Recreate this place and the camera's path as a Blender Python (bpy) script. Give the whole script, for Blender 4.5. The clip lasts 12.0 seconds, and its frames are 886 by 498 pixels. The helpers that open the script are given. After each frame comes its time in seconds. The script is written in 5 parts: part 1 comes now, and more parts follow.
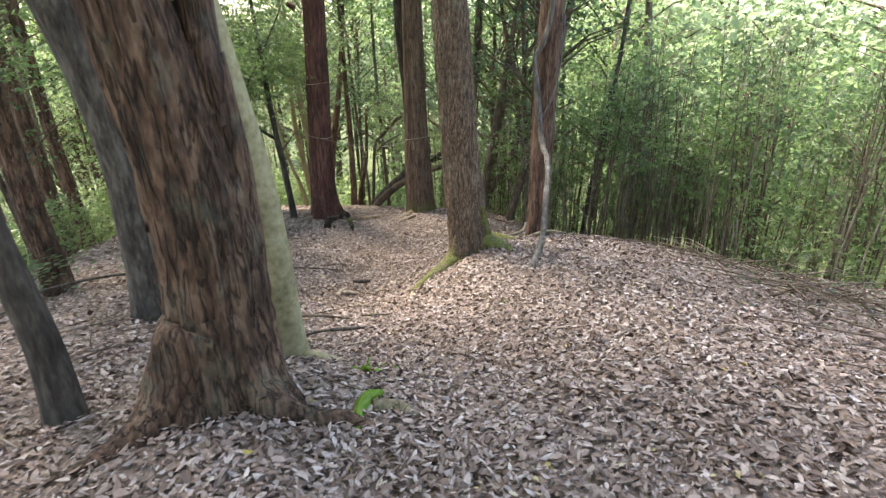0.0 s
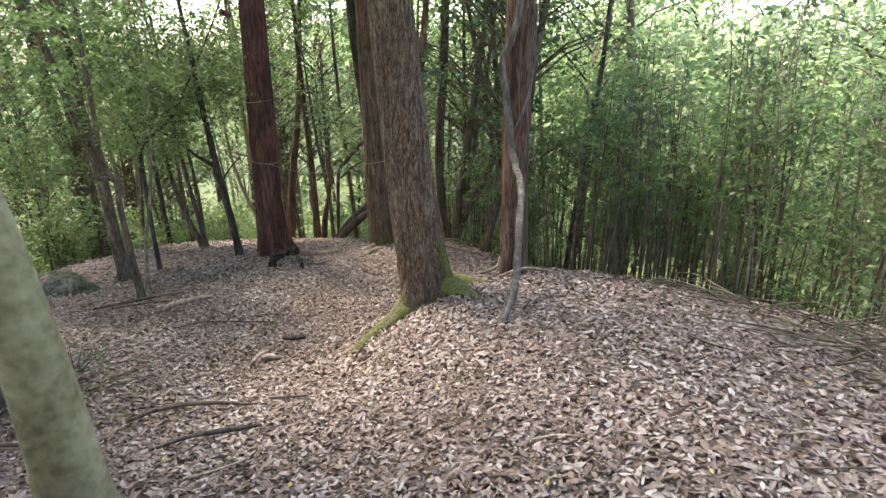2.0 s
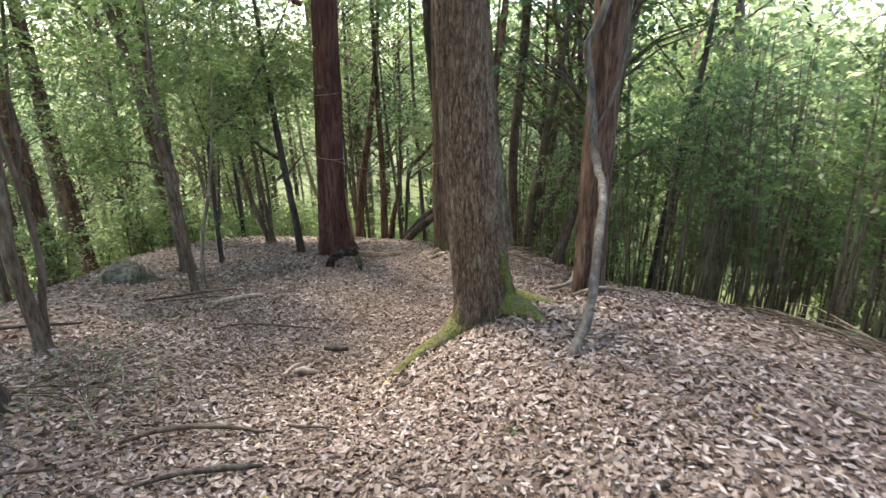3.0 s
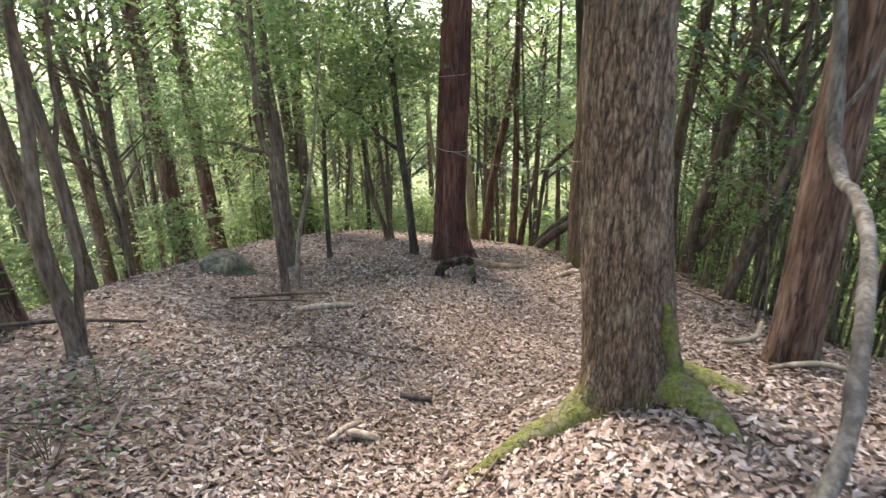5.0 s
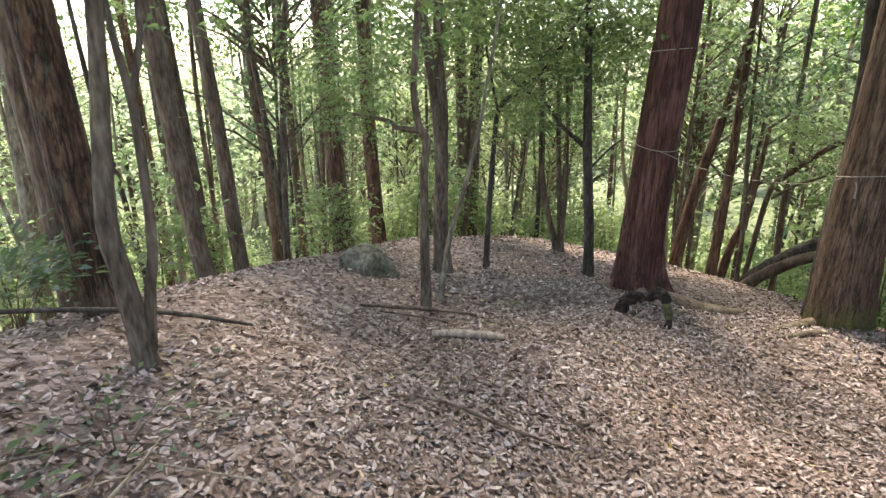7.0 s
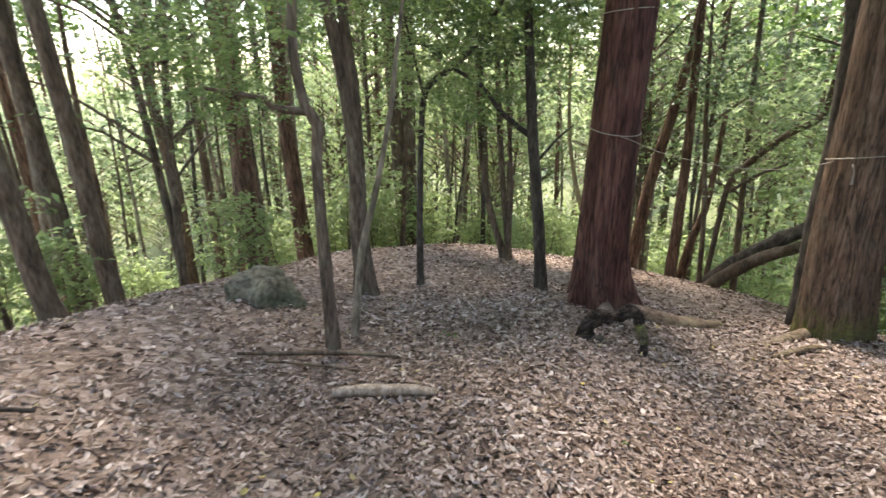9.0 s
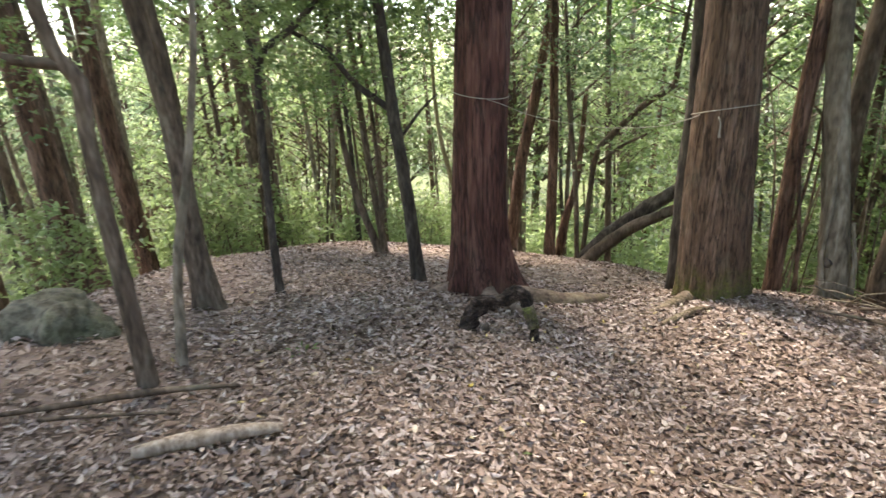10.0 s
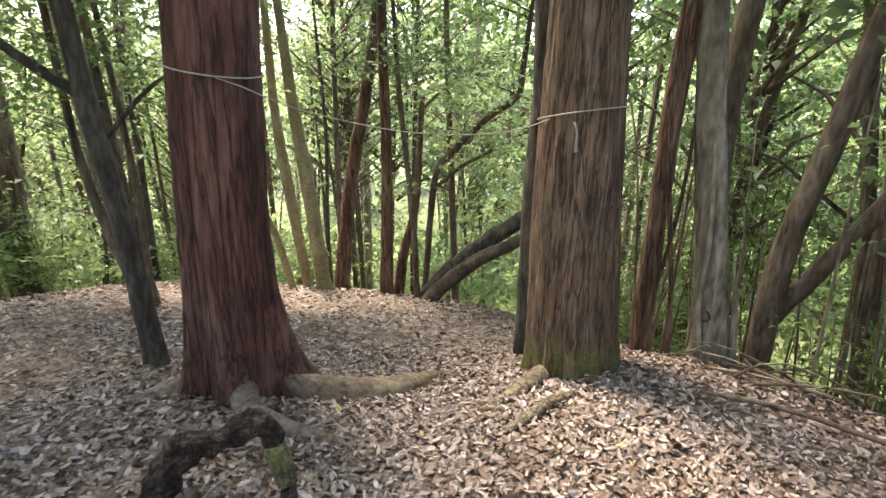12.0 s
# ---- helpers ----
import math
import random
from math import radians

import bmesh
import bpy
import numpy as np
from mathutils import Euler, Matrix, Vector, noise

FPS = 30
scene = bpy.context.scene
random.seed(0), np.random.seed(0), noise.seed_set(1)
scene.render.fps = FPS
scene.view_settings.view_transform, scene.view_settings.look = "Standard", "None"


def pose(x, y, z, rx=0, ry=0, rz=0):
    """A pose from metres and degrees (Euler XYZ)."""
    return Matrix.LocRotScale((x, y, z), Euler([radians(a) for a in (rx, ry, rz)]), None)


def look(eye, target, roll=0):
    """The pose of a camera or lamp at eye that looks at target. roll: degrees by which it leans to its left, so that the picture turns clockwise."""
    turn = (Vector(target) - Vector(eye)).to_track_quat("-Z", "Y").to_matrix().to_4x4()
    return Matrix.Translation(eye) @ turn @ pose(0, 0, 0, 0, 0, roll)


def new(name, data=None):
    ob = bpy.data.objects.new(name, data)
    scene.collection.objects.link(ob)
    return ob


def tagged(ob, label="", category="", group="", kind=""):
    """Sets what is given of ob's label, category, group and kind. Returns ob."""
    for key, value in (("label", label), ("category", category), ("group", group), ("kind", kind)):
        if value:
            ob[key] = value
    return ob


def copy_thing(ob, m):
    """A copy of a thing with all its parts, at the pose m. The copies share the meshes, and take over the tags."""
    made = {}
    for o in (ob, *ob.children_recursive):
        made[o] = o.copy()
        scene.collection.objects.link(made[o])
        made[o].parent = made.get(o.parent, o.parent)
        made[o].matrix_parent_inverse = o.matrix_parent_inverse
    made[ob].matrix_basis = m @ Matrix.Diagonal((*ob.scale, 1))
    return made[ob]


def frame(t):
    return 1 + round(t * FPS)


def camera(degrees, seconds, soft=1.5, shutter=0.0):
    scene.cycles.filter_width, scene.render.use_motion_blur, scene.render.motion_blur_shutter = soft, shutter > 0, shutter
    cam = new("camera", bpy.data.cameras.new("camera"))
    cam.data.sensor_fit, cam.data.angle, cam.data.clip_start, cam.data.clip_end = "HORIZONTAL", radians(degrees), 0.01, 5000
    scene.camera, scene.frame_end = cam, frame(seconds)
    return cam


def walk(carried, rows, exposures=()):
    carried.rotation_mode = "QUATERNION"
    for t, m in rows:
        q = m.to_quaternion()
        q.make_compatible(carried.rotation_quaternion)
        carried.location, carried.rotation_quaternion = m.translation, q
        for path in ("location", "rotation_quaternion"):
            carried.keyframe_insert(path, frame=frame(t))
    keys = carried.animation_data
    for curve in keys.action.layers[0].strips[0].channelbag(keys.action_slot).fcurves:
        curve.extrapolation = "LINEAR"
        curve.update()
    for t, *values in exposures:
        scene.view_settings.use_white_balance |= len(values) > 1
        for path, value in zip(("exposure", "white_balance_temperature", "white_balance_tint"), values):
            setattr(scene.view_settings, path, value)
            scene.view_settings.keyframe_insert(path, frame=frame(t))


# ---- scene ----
cam = camera(78.8, 12.0, soft=1.4, shutter=0.25)
METRES, EYE, TILT, LEAN, TURN = 9.9, 1.5, -14.0, 0.0, 0.0
ROWS = [
    (0.0, 0.0, 0.0, 0.0, -0.07, -8.8, 0.43),
    (0.5, 0.0117, 0.042, -0.0053, -0.79, -8.06, 0.87),
    (1.0, 0.0223, 0.0805, -0.0024, -1.9, -7.2, 1.17),
    (1.5, 0.0336, 0.1151, -0.0025, -2.24, -6.54, 1.84),
    (2.0, 0.0393, 0.1547, -0.003, -1.82, -5.95, 1.51),
    (2.5, 0.0514, 0.1918, -0.0081, 0.76, -5.67, 1.39),
    (3.0, 0.0517, 0.2336, -0.006, 6.25, -5.44, -0.8),
    (5.0, 0.037, 0.3935, -0.0008, 20.88, -6.23, -4.33),
    (5.5, 0.0233, 0.4313, -0.0028, 27.04, -6.9, -6.66),
    (6.0, 0.0096, 0.4703, -0.0052, 33.69, -7.54, -8.03),
    (6.5, -0.0174, 0.5039, -0.0051, 38.2, -8.29, -9.58),
    (8.5, -0.0902, 0.6314, -0.0165, 39.46, -7.26, -8.87),
    (9.0, -0.1013, 0.6658, -0.0114, 33.49, -6.46, -7.08),
    (9.5, -0.103, 0.7007, -0.0094, 27.5, -6.05, -5.68),
    (10.0, -0.1208, 0.7444, -0.0274, 20.76, -5.45, -2.82),
    (10.5, -0.1187, 0.7966, -0.0243, 14.06, -4.67, -2.08),
    (11.0, -0.1215, 0.8528, -0.0234, 11.52, -3.96, -2.17),
    (11.5, -0.1131, 0.9037, -0.0171, 8.7, -3.23, -1.89),
    (12.0, -0.1088, 0.9427, -0.0093, 6.39, -2.83, -2.48),
]
walk(cam, [(t, pose(0, 0, EYE, TILT, LEAN, TURN) @ pose(METRES * x, METRES * y, METRES * z, 90 + pitch, roll, yaw)) for t, x, y, z, yaw, pitch, roll in ROWS],
     exposures=[(0.0, 2.85, 7000, 9), (2.5, 2.6, 6900, 9), (6.0, 2.95, 7100, 13), (8.5, 2.82, 7150, 13), (12.0, 3.15, 7300, 10)])

# ---- world, sun ----
SUN_HEIGHT, SUN_BEARING = radians(64), radians(-48)   # bearing from +y towards +x
world = bpy.data.worlds.new("sky")
scene.world = world
world.use_nodes = True
wn = world.node_tree
sky = wn.nodes.new("ShaderNodeTexSky")
sky.sky_type, sky.sun_disc = "NISHITA", False
sky.sun_elevation, sky.sun_rotation = SUN_HEIGHT, SUN_BEARING
sky.air_density, sky.dust_density, sky.ozone_density = 1.0, 1.6, 0.6
wn.links.new(sky.outputs[0], wn.nodes["Background"].inputs[0])
wn.nodes["Background"].inputs[1].default_value = 0.15
sun = new("sun", bpy.data.lights.new("sun", "SUN"))
sun.data.energy, sun.data.angle, sun.data.color = 2.7, radians(13), (1.0, 0.95, 0.88)
sun.matrix_world = look((0, 0, 30), (-math.sin(SUN_BEARING) * math.cos(SUN_HEIGHT), -math.cos(SUN_BEARING) * math.cos(SUN_HEIGHT), 30 - math.sin(SUN_HEIGHT)))


# ---- materials ----
def material(name, build):
    m = bpy.data.materials.new(name)
    m.use_nodes = True
    nt = m.node_tree
    shader = nt.nodes["Principled BSDF"]

    def add(kind, props=(), **values):
        n = nt.nodes.new(kind)
        for key, value in dict(props).items():
            if key == "noise_dimensions":
                n.noise_dimensions = value
            elif key == "data_type":
                n.data_type = value
            elif key == "feature":
                n.feature = value
            elif key == "operation":
                n.operation = value
            elif key == "blend_type":
                n.blend_type = value
        for key, value in values.items():
            socket = n.inputs[int(key[1:])] if key[0] == "i" and key[1:].isdigit() else n.inputs[key]
            if isinstance(value, bpy.types.NodeSocket):
                nt.links.new(value, socket)
            else:
                socket.default_value = value
        return n

    def coords(scale):
        tc = add("ShaderNodeTexCoord")
        mp = add("ShaderNodeMapping", Vector=tc.outputs["Object"], Scale=scale)
        return mp.outputs[0]

    def noise_tex(vector, scale, detail=4.0, rough=0.6):
        return add("ShaderNodeTexNoise", Vector=vector, Scale=scale, Detail=detail, Roughness=rough).outputs["Fac"]

    def ramp(fac, stops):
        n = nt.nodes.new("ShaderNodeValToRGB")
        nt.links.new(fac, n.inputs[0])
        e = n.color_ramp.elements
        while len(e) < len(stops):
            e.new(0.5)
        for k, (p, c) in zip(e, stops):
            k.position, k.color = p, (*c, 1) if len(c) == 3 else c
        return n.outputs[0]

    def mix(fac, a, b, blend="MIX"):
        n = nt.nodes.new("ShaderNodeMixRGB")
        n.blend_type = blend
        for socket, value in zip(n.inputs, (fac, a, b)):
            if isinstance(value, bpy.types.NodeSocket):
                nt.links.new(value, socket)
            else:
                socket.default_value = (*value, 1) if isinstance(value, tuple) else value
        return n.outputs[0]

    def math_node(op, a, b=0.0):
        return add("ShaderNodeMath", {"operation": op}, i0=a, i1=b).outputs[0]

    def bump_node(height, strength, distance):
        return add("ShaderNodeBump", Height=height, Strength=strength, Distance=distance).outputs[0]

    def link(value, socket):
        nt.links.new(value, shader.inputs[socket])

    class Kit:
        pass
    k = Kit()
    k.add, k.coords, k.noise, k.ramp, k.mix, k.math, k.bump, k.link, k.shader, k.tree = add, coords, noise_tex, ramp, mix, math_node, bump_node, link, shader, nt
    shader.inputs["Roughness"].default_value = 0.85
    shader.inputs["Specular IOR Level"].default_value = 0.25
    build(k)
    return m


def bark(name, dark, mid, light, grain=(9, 9, 0.9), fine=(34, 34, 3.0), moss=0.0, moss_top=0.6, lichen=0.15, depth=0.02, cells=False, moss_out=0.0):
    def build(k):
        coarse = k.noise(k.coords(grain), 1.0, 5.0, 0.62)
        thin = k.noise(k.coords(fine), 1.0, 1.6, 0.6)
        height = k.math("ADD", k.math("MULTIPLY", coarse, 0.65), k.math("MULTIPLY", thin, 0.35))
        if cells:
            v = k.add("ShaderNodeTexVoronoi", {"feature": "DISTANCE_TO_EDGE"}, Vector=k.mix(0.10, k.coords((grain[0] * 1.5, grain[1] * 1.5, grain[2] * 1.5)), k.add("ShaderNodeTexNoise", Vector=k.coords((5, 5, 5)), Scale=2.0).outputs["Color"], "ADD"), Scale=1.0).outputs["Distance"]
            plate = k.math("MINIMUM", k.math("MULTIPLY", v, 4.0), 1.0)
            height = k.math("ADD", k.math("MULTIPLY", height, 0.88), k.math("MULTIPLY", plate, 0.12))
        colour = k.ramp(height, ((0.36, dark), (0.50, mid), (0.63, light)))
        if depth >= 0.02:
            # narrow fissures between the strips of bark
            crack = k.math("ABSOLUTE", k.math("SUBTRACT", k.noise(k.coords((grain[0] * 1.1 + 5, grain[1] * 1.1 + 5, grain[2] * 0.9)), 1.0, 3.0, 0.55), 0.5))
            open_crack = k.ramp(crack, ((0.0, (0.85, 0.85, 0.85)), (0.045, (0, 0, 0))))
            colour = k.mix(open_crack, colour, tuple(0.45 * q for q in dark))
            height = k.math("SUBTRACT", height, k.math("MULTIPLY", open_crack, 0.35))
        patches = k.noise(k.coords((2.2, 2.2, 0.8)), 1.0, 3.0)
        colour = k.mix(k.ramp(patches, ((0.45, (0, 0, 0)), (0.75, (0.55, 0.55, 0.55)))), colour, dark)
        if lichen:
            spots = k.ramp(k.noise(k.coords((5, 5, 3)), 1.0, 5.0, 0.7), ((0.52, (0, 0, 0)), (0.70, (lichen, lichen, lichen))))
            colour = k.mix(spots, colour, (0.26, 0.27, 0.19))
        if moss:
            z = k.add("ShaderNodeSeparateXYZ", Vector=k.coords((1, 1, 1))).outputs[2]
            wob = k.math("MULTIPLY", k.noise(k.coords((3.5, 3.5, 2.0)), 1.0, 4.0), 1.3 * moss_top)
            low = k.math("SUBTRACT", k.math("ADD", wob, moss_top * 0.25), z)
            if moss_out:
                flat = k.add("ShaderNodeVectorMath", {"operation": "LENGTH"}, i0=k.coords((1, 1, 0))).outputs["Value"]
                low = k.math("ADD", low, k.math("MULTIPLY", k.math("SUBTRACT", flat, moss_out), 2.2))
            patch = k.ramp(k.noise(k.coords((9, 9, 9)), 1.0, 5.0, 0.7), ((0.38, (0.05, 0.05, 0.05)), (0.56, (1, 1, 1))))
            mask = k.mix(1.0, k.ramp(low, ((0.0, (0, 0, 0)), (0.25, (moss, moss, moss)))), patch, "MULTIPLY")
            green = k.ramp(k.noise(k.coords((40, 40, 40)), 1.0, 3.0), ((0.3, (0.050, 0.056, 0.012)), (0.7, (0.165, 0.175, 0.034))))
            colour = k.mix(mask, colour, green)
        k.link(colour, "Base Color")
        k.link(k.bump(height, 0.9, depth), "Normal")
    return material(name, build)


BARK_CEDAR = bark("cedar_bark", (0.045, 0.024, 0.016), (0.155, 0.084, 0.055), (0.27, 0.165, 0.115), grain=(11, 11, 1.8), fine=(46, 46, 6.0), depth=0.03)
# darker copy of the cedar bark, shade on the trunk put into its colour
BARK_SHADED_OLD_CEDAR = bark("shaded_old_peeling_bark", (0.022, 0.012, 0.007), (0.088, 0.047, 0.028), (0.20, 0.122, 0.076), grain=(9, 9, 2.4), fine=(44, 44, 10), lichen=0.2, depth=0.035)
BARK_DARK_CEDAR = bark("dark_red_cedar_bark", (0.042, 0.017, 0.012), (0.105, 0.043, 0.031), (0.18, 0.086, 0.062), grain=(9, 9, 1.3), fine=(46, 46, 5.0), lichen=0.06, depth=0.03)
BARK_MOSSY_CEDAR = bark("mossy_cedar_bark", (0.055, 0.032, 0.020), (0.140, 0.083, 0.052), (0.23, 0.148, 0.098), grain=(16, 16, 2.2), fine=(60, 60, 9.0), moss=0.8, moss_top=0.45, depth=0.03)
BARK_OAK = bark("oak_bark", (0.050, 0.029, 0.018), (0.160, 0.100, 0.062), (0.29, 0.20, 0.135), grain=(30, 30, 6.0), fine=(90, 90, 26), moss=0.95, moss_top=0.26, lichen=0.22, depth=0.03, cells=True, moss_out=0.33)
MOSS_BARK = bark("mossy_bark", (0.05, 0.038, 0.022), (0.13, 0.10, 0.06), (0.22, 0.17, 0.11), grain=(10, 10, 6), fine=(34, 34, 20), moss=0.95, moss_top=2.0, depth=0.02)
BARK_ROOT = bark("mossy_root_bark", (0.06, 0.045, 0.03), (0.15, 0.115, 0.08), (0.24, 0.19, 0.14), grain=(8, 8, 8), fine=(30, 30, 30), moss=0.95, moss_top=0.95, depth=0.02)
BARK_SOIL_ROOT = bark("brown_root_bark", (0.07, 0.045, 0.032), (0.17, 0.12, 0.088), (0.27, 0.20, 0.15), grain=(7, 7, 7), fine=(26, 26, 26), moss=0.35, moss_top=0.25, depth=0.02)
BARK_RED_ROOT = bark("red_root_bark", (0.060, 0.038, 0.026), (0.18, 0.122, 0.086), (0.29, 0.215, 0.16), grain=(9, 9, 9), fine=(30, 30, 30), moss=0.45, moss_top=0.12, depth=0.015)
BARK_PALE = bark("pale_smooth_bark", (0.14, 0.112, 0.056), (0.26, 0.215, 0.115), (0.36, 0.305, 0.185), grain=(4, 4, 2.5), fine=(22, 22, 22), lichen=0.12, depth=0.006)
BARK_GREY = bark("grey_bark", (0.075, 0.057, 0.039), (0.21, 0.166, 0.117), (0.35, 0.29, 0.215), grain=(8, 8, 2.0), fine=(30, 30, 8), lichen=0.3, depth=0.014)
BARK_BROWN = bark("thin_brown_bark", (0.040, 0.027, 0.018), (0.112, 0.077, 0.052), (0.20, 0.146, 0.104), grain=(9, 9, 2.0), fine=(34, 34, 8), lichen=0.25, depth=0.012)
BARK_BLACK = bark("dark_wet_bark", (0.020, 0.015, 0.012), (0.062, 0.048, 0.037), (0.125, 0.103, 0.082), grain=(10, 10, 3), fine=(34, 34, 9), lichen=0.1, depth=0.012)
BARK_VINE = bark("silver_vine_bark", (0.045, 0.035, 0.027), (0.118, 0.096, 0.078), (0.215, 0.185, 0.155), grain=(14, 14, 3), fine=(50, 50, 9), lichen=0.1, depth=0.012)
ROTTEN = bark("rotten_wood", (0.010, 0.006, 0.005), (0.034, 0.022, 0.016), (0.10, 0.072, 0.054), grain=(14, 14, 14), fine=(50, 50, 50), lichen=0.1, depth=0.02)
DEAD_WOOD = bark("pale_dead_wood", (0.17, 0.12, 0.083), (0.35, 0.27, 0.20), (0.50, 0.41, 0.32), grain=(22, 22, 5), fine=(60, 60, 12), lichen=0.1, depth=0.010)


def rope_build(k):
    k.link(k.ramp(k.noise(k.coords((120, 120, 120)), 1.0), ((0.3, (0.22, 0.19, 0.145)), (0.7, (0.38, 0.34, 0.27)))), "Base Color")


ROPE = material("weathered_rope", rope_build)


def rock_build(k):
    a = k.noise(k.coords((3, 3, 3)), 1.0, 6.0, 0.65)
    b = k.noise(k.coords((16, 16, 16)), 1.0, 5.0, 0.65)
    stone = k.ramp(b, ((0.36, (0.060, 0.052, 0.036)), (0.64, (0.20, 0.180, 0.130))))
    mossy = k.ramp(b, ((0.3, (0.05, 0.065, 0.022)), (0.7, (0.13, 0.15, 0.06))))
    k.link(k.mix(k.ramp(a, ((0.48, (0, 0, 0)), (0.7, (0.6, 0.6, 0.6)))), stone, mossy), "Base Color")
    k.link(k.bump(k.math("ADD", a, b), 0.8, 0.04), "Normal")


ROCK = material("mossy_stone", rock_build)


def soil_build(k):
    v = k.add("ShaderNodeTexVoronoi", Vector=k.mix(0.06, k.coords((1, 1, 1)), k.add("ShaderNodeTexNoise", Vector=k.coords((1, 1, 1)), Scale=9.0).outputs["Color"], "ADD"), Scale=17.0)
    pick = k.add("ShaderNodeSeparateXYZ", Vector=v.outputs["Color"]).outputs[0]
    cells = k.ramp(pick, ((0.0, (0.065, 0.042, 0.030)), (0.35, (0.15, 0.105, 0.08)), (0.7, (0.24, 0.175, 0.14)), (1.0, (0.36, 0.29, 0.245))))
    wide = k.noise(k.coords((0.9, 0.9, 0.9)), 1.0, 4.0)
    soil = k.ramp(k.noise(k.coords((22, 22, 22)), 1.0, 4.0), ((0.3, (0.05, 0.034, 0.024)), (0.7, (0.13, 0.09, 0.065))))
    floor_colour = k.mix(k.ramp(wide, ((0.45, (0.15, 0.15, 0.15)), (0.7, (0.7, 0.7, 0.7)))), cells, soil)
    # herbs cover the slopes away from the leafy ridge
    away = k.add("ShaderNodeVectorMath", {"operation": "LENGTH"}, i0=k.add("ShaderNodeVectorMath", {"operation": "ADD"}, i0=k.coords((1, 1, 0)), i1=(1.5, -8.0, 0.0)).outputs["Vector"]).outputs["Value"]
    herb = k.ramp(k.math("MULTIPLY", k.math("ADD", away, k.math("MULTIPLY", wide, 6.0)), 0.04), ((0.50, (0, 0, 0)), (0.68, (0.9, 0.9, 0.9))))
    green = k.ramp(k.noise(k.coords((5, 5, 5)), 1.0, 5.0, 0.7), ((0.35, (0.030, 0.042, 0.014)), (0.65, (0.105, 0.135, 0.045))))
    k.link(k.mix(herb, floor_colour, green), "Base Color")
    k.link(k.bump(k.math("ADD", v.outputs["Distance"], k.math("MULTIPLY", pick, 0.6)), 0.8, 0.02), "Normal")


SOIL = material("leafy_forest_soil", soil_build)


def litter_build(k):
    g = k.add("ShaderNodeNewGeometry")
    tone = k.ramp(g.outputs["Random Per Island"], ((0.0, (0.075, 0.047, 0.034)), (0.16, (0.16, 0.105, 0.078)), (0.42, (0.24, 0.170, 0.135)), (0.70, (0.345, 0.267, 0.228)), (0.9, (0.47, 0.388, 0.345)), (0.993, (0.55, 0.48, 0.43)), (1.0, (0.42, 0.34, 0.06))))
    tone = k.mix(k.ramp(k.noise(k.coords((60, 60, 60)), 1.0, 4.0), ((0.4, (0, 0, 0)), (0.75, (0.5, 0.5, 0.5)))), tone, (0.13, 0.085, 0.062))
    wide = k.ramp(k.noise(k.coords((0.7, 0.7, 0.7)), 1.0, 3.0), ((0.35, (0.80, 0.76, 0.72)), (0.65, (1.0, 1.0, 1.0))))
    k.link(k.mix(1.0, tone, wide, "MULTIPLY"), "Base Color")
    k.shader.inputs["Roughness"].default_value = 0.62
    k.shader.inputs["Specular IOR Level"].default_value = 0.4


LITTER = material("dry_oak_leaves", litter_build)


def foliage(name, dark, light, through_colour, share=0.45):
    def build(k):
        g = k.add("ShaderNodeNewGeometry")
        o = k.add("ShaderNodeObjectInfo")
        r = k.math("ADD", k.math("MULTIPLY", g.outputs["Random Per Island"], 0.7), k.math("MULTIPLY", o.outputs["Random"], 0.3))
        # broad noise paints lighter and darker clumps, in place of light and shade
        r = k.math("ADD", r, k.math("MULTIPLY", k.math("SUBTRACT", k.noise(k.coords((1.6, 1.6, 1.6)), 1.0, 3.0), 0.5), 1.1))
        colour = k.ramp(r, ((0.1, dark), (0.9, light)))
        k.link(colour, "Base Color")
        k.shader.inputs["Roughness"].default_value = 0.42
        k.shader.inputs["Specular IOR Level"].default_value = 0.4
        back = k.tree.nodes.new("ShaderNodeBsdfTranslucent")
        k.tree.links.new(k.mix(0.65, colour, through_colour), back.inputs[0])
        blend = k.tree.nodes.new("ShaderNodeMixShader")
        blend.inputs[0].default_value = share
        k.tree.links.new(k.shader.outputs[0], blend.inputs[1])
        k.tree.links.new(back.outputs[0], blend.inputs[2])
        out = k.tree.nodes["Material Output"]
        k.tree.links.new(blend.outputs[0], out.inputs[0])
    return material(name, build)


LEAF = foliage("evergreen_leaves", (0.040, 0.078, 0.022), (0.130, 0.188, 0.058), (0.29, 0.41, 0.15), 0.50)
LEAF_LIGHT = foliage("fresh_green_leaves", (0.075, 0.120, 0.040), (0.195, 0.250, 0.100), (0.42, 0.54, 0.23), 0.56)
LEAF_DARK = foliage("dark_glossy_leaves", (0.030, 0.052, 0.022), (0.085, 0.125, 0.050), (0.19, 0.28, 0.11), 0.40)
# paler, greyer leaf copy: distant haze and sunlight put into the colour
LEAF_FAR_HAZED = foliage("hazed_far_green_leaves", (0.11, 0.155, 0.070), (0.225, 0.280, 0.140), (0.46, 0.56, 0.31), 0.6)
NEEDLE = foliage("cedar_needles", (0.028, 0.058, 0.016), (0.08, 0.125, 0.033), (0.14, 0.24, 0.05), 0.35)
MOSS = foliage("bright_moss", (0.07, 0.13, 0.01), (0.16, 0.27, 0.02), (0.20, 0.35, 0.03), 0.3)


